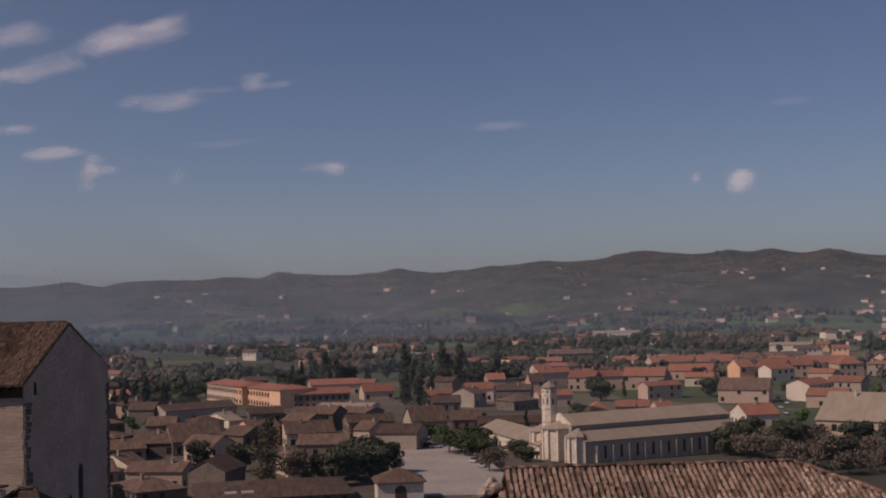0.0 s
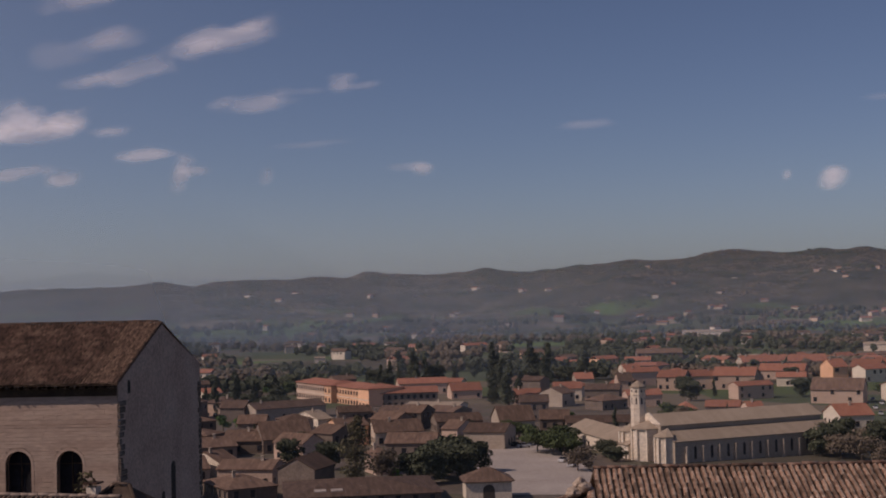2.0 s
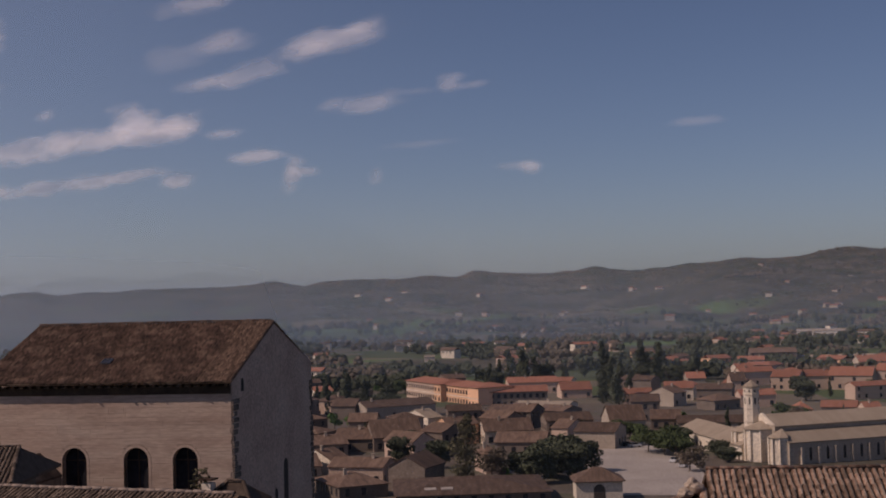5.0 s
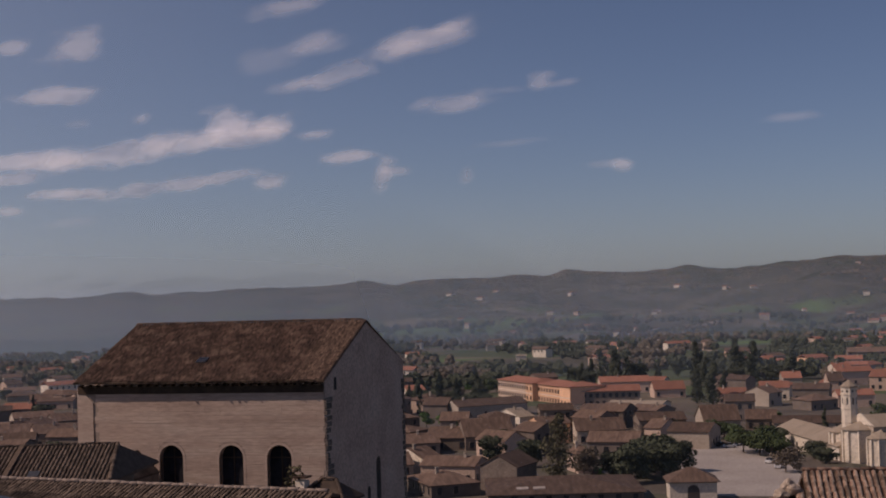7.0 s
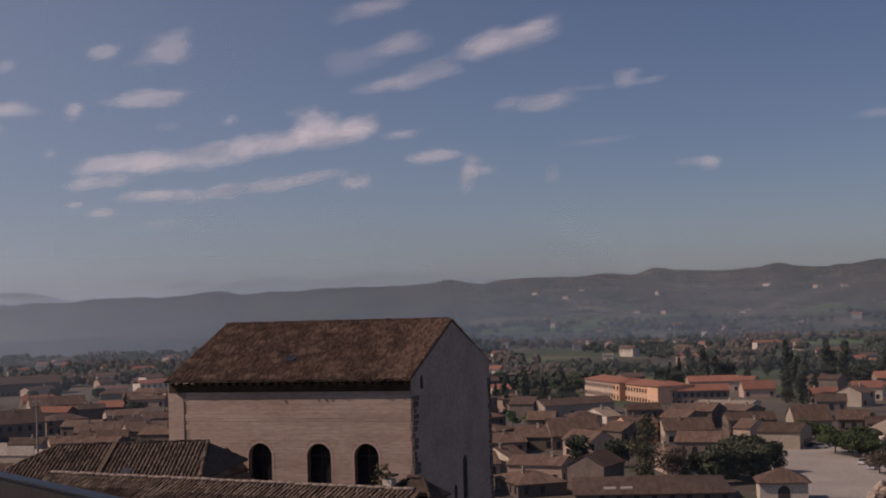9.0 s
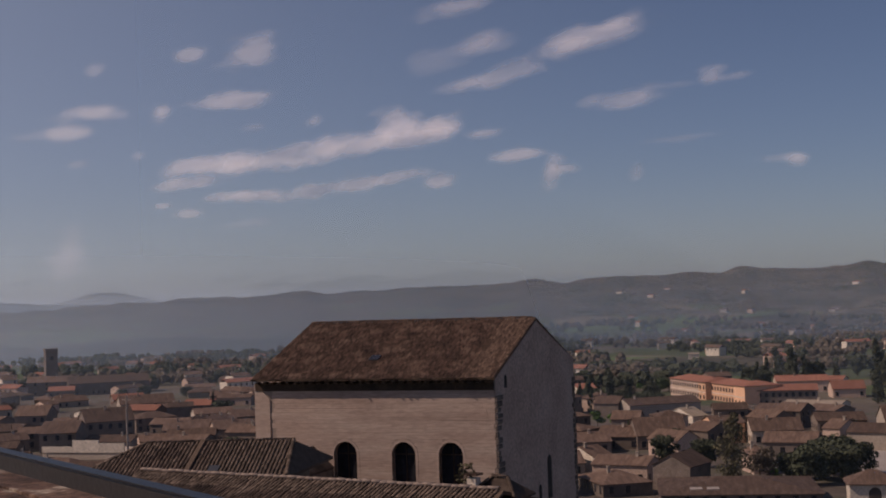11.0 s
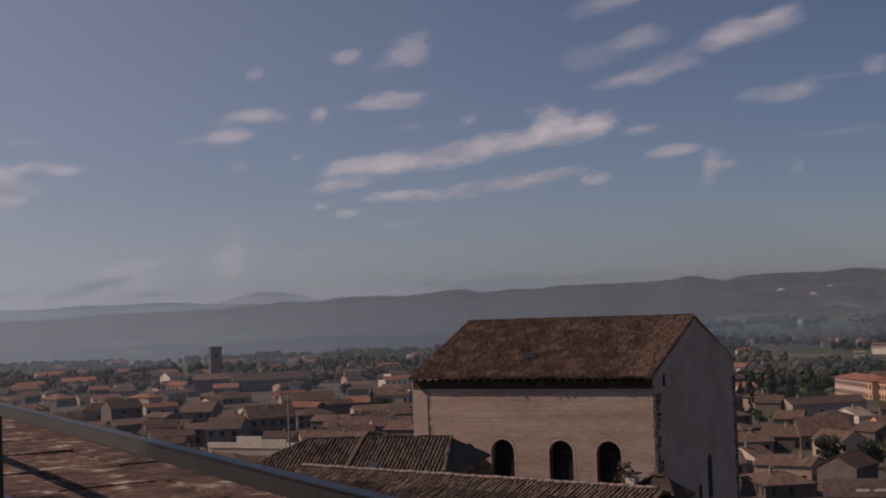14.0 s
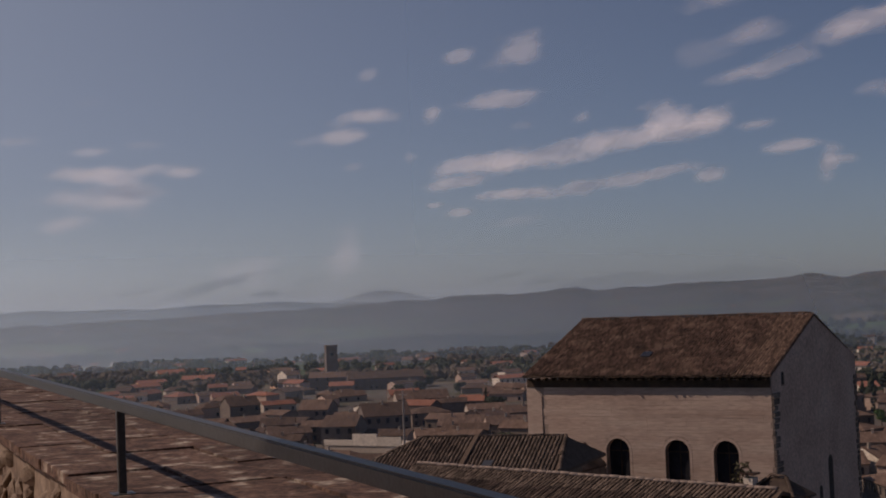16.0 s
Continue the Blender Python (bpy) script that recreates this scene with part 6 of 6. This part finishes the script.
cloud(29.25, 10.06, 1.92, 0.69, 0.47, 2.4)
cloud(33.20, 9.39, 0.96, 0.63, 0.34, 2.4)
cloud(31.56, 5.91, 0.96, 0.68, 0.36, 2.4)
cloud(33.94, 5.62, 0.89, 0.44, 0.30, 2.4)
cloud(26.77, 7.05, 1.12, 0.38, 0.18, 2.4)
cloud(30.62, 3.87, 1.12, 0.38, 0.40, 2.4)
cloud(29.52, 3.52, 1.60, 0.54, 0.40, 2.4)
cloud(34.39, 1.99, 2.08, 2.36, 0.42, 2.4)
cloud(38.20, 1.43, 1.92, 1.58, 0.30, 2.4)
cloud(39.36, 1.28, 1.12, 1.25, 0.26, 2.4)
cloud(29.50, 5.53, 3.51, 0.95, 0.61, -1.2)
cloud(29.30, 4.78, 3.83, 0.76, 0.58, -1.2)
cloud(27.82, 5.52, 2.87, 1.08, 0.61, -3.2)
cloud(26.10, 5.71, 5.11, 1.22, 0.61, -8.2)
cloud(23.78, 6.11, 4.15, 1.22, 0.61, -10.2)
cloud(22.15, 6.29, 3.51, 0.95, 0.50, -6.2)
cloud(20.67, 7.04, 2.39, 1.49, 0.68, 1.8)
cloud(19.19, 6.91, 2.71, 1.30, 0.68, -3.2)
cloud(20.15, 6.44, 4.47, 1.08, 0.54, -1.2)
cloud(17.42, 6.54, 2.39, 0.60, 0.43, -1.2)
cloud(24.26, 7.26, 1.12, 0.79, 0.34, 1.8)
cloud(27.62, 4.20, 3.51, 0.76, 0.58, -1.2)
cloud(26.60, 4.23, 2.55, 0.81, 0.58, 1.8)
cloud(24.53, 4.36, 4.47, 0.93, 0.58, -6.2)
cloud(22.78, 4.58, 3.19, 0.81, 0.54, -4.2)
cloud(21.02, 4.82, 3.51, 0.60, 0.50, -6.2)
cloud(19.09, 4.68, 1.76, 0.81, 0.50, -3.2)
cloud(28.53, 4.15, 1.28, 0.54, 0.36, 1.8)
cloud(27.08, 3.08, 2.87, 0.57, 0.17, -3.2)
cloud(15.79, 5.57, 2.55, 0.65, 0.54, -0.2)
cloud(14.44, 4.80, 1.21, 1.58, 0.61, 1.8)
cloud(13.80, 4.97, 1.60, 0.57, 0.34, 1.8)
cloud(10.90, 4.79, 0.80, 0.88, 0.24, 1.8)
cloud(4.46, 4.87, 1.34, 0.75, 0.37, 1.8)
cloud(4.91, 4.96, 2.55, 0.44, 0.17, 1.8)
cloud(9.17, 5.97, 4.47, 0.44, 0.15, -1.2)
cloud(12.55, 10.41, 6.07, 1.25, 0.43, -8.2)
cloud(13.52, 9.99, 2.55, 0.79, 0.29, -8.2)
cloud(11.47, 10.83, 2.87, 0.79, 0.35, -8.2)
cloud(17.31, 10.22, 3.51, 0.94, 0.26, -8.2)
cloud(19.23, 9.57, 2.55, 1.25, 0.14, 1.8)
cloud(16.40, 8.97, 4.47, 0.88, 0.35, -8.2)
cloud(17.83, 8.61, 3.19, 0.63, 0.29, -6.2)
cloud(18.21, 11.81, 3.51, 0.88, 0.35, -4.2)
cloud(11.22, 7.73, 3.67, 1.07, 0.37, -1.2)
cloud(10.27, 8.04, 1.60, 0.79, 0.23, 1.8)
cloud(7.68, 8.39, 1.44, 1.01, 0.29, 1.8)
cloud(6.63, 8.40, 2.23, 0.44, 0.20, -3.2)
cloud(9.09, 8.18, 1.92, 0.44, 0.14, 1.8)
cloud(-12.30, 4.04, 1.29, 0.99, 0.61, -6.7)
cloud(-10.57, 4.11, 0.64, 0.82, 0.31, 1.3)
cloud(-2.53, 6.54, 2.39, 0.44, 0.17, 1.3)
cloud(-14.23, 7.05, 2.55, 0.38, 0.09, 1.3)
cloud(16.93, 10.41, 2.55, 1.25, 0.23, -4.7)
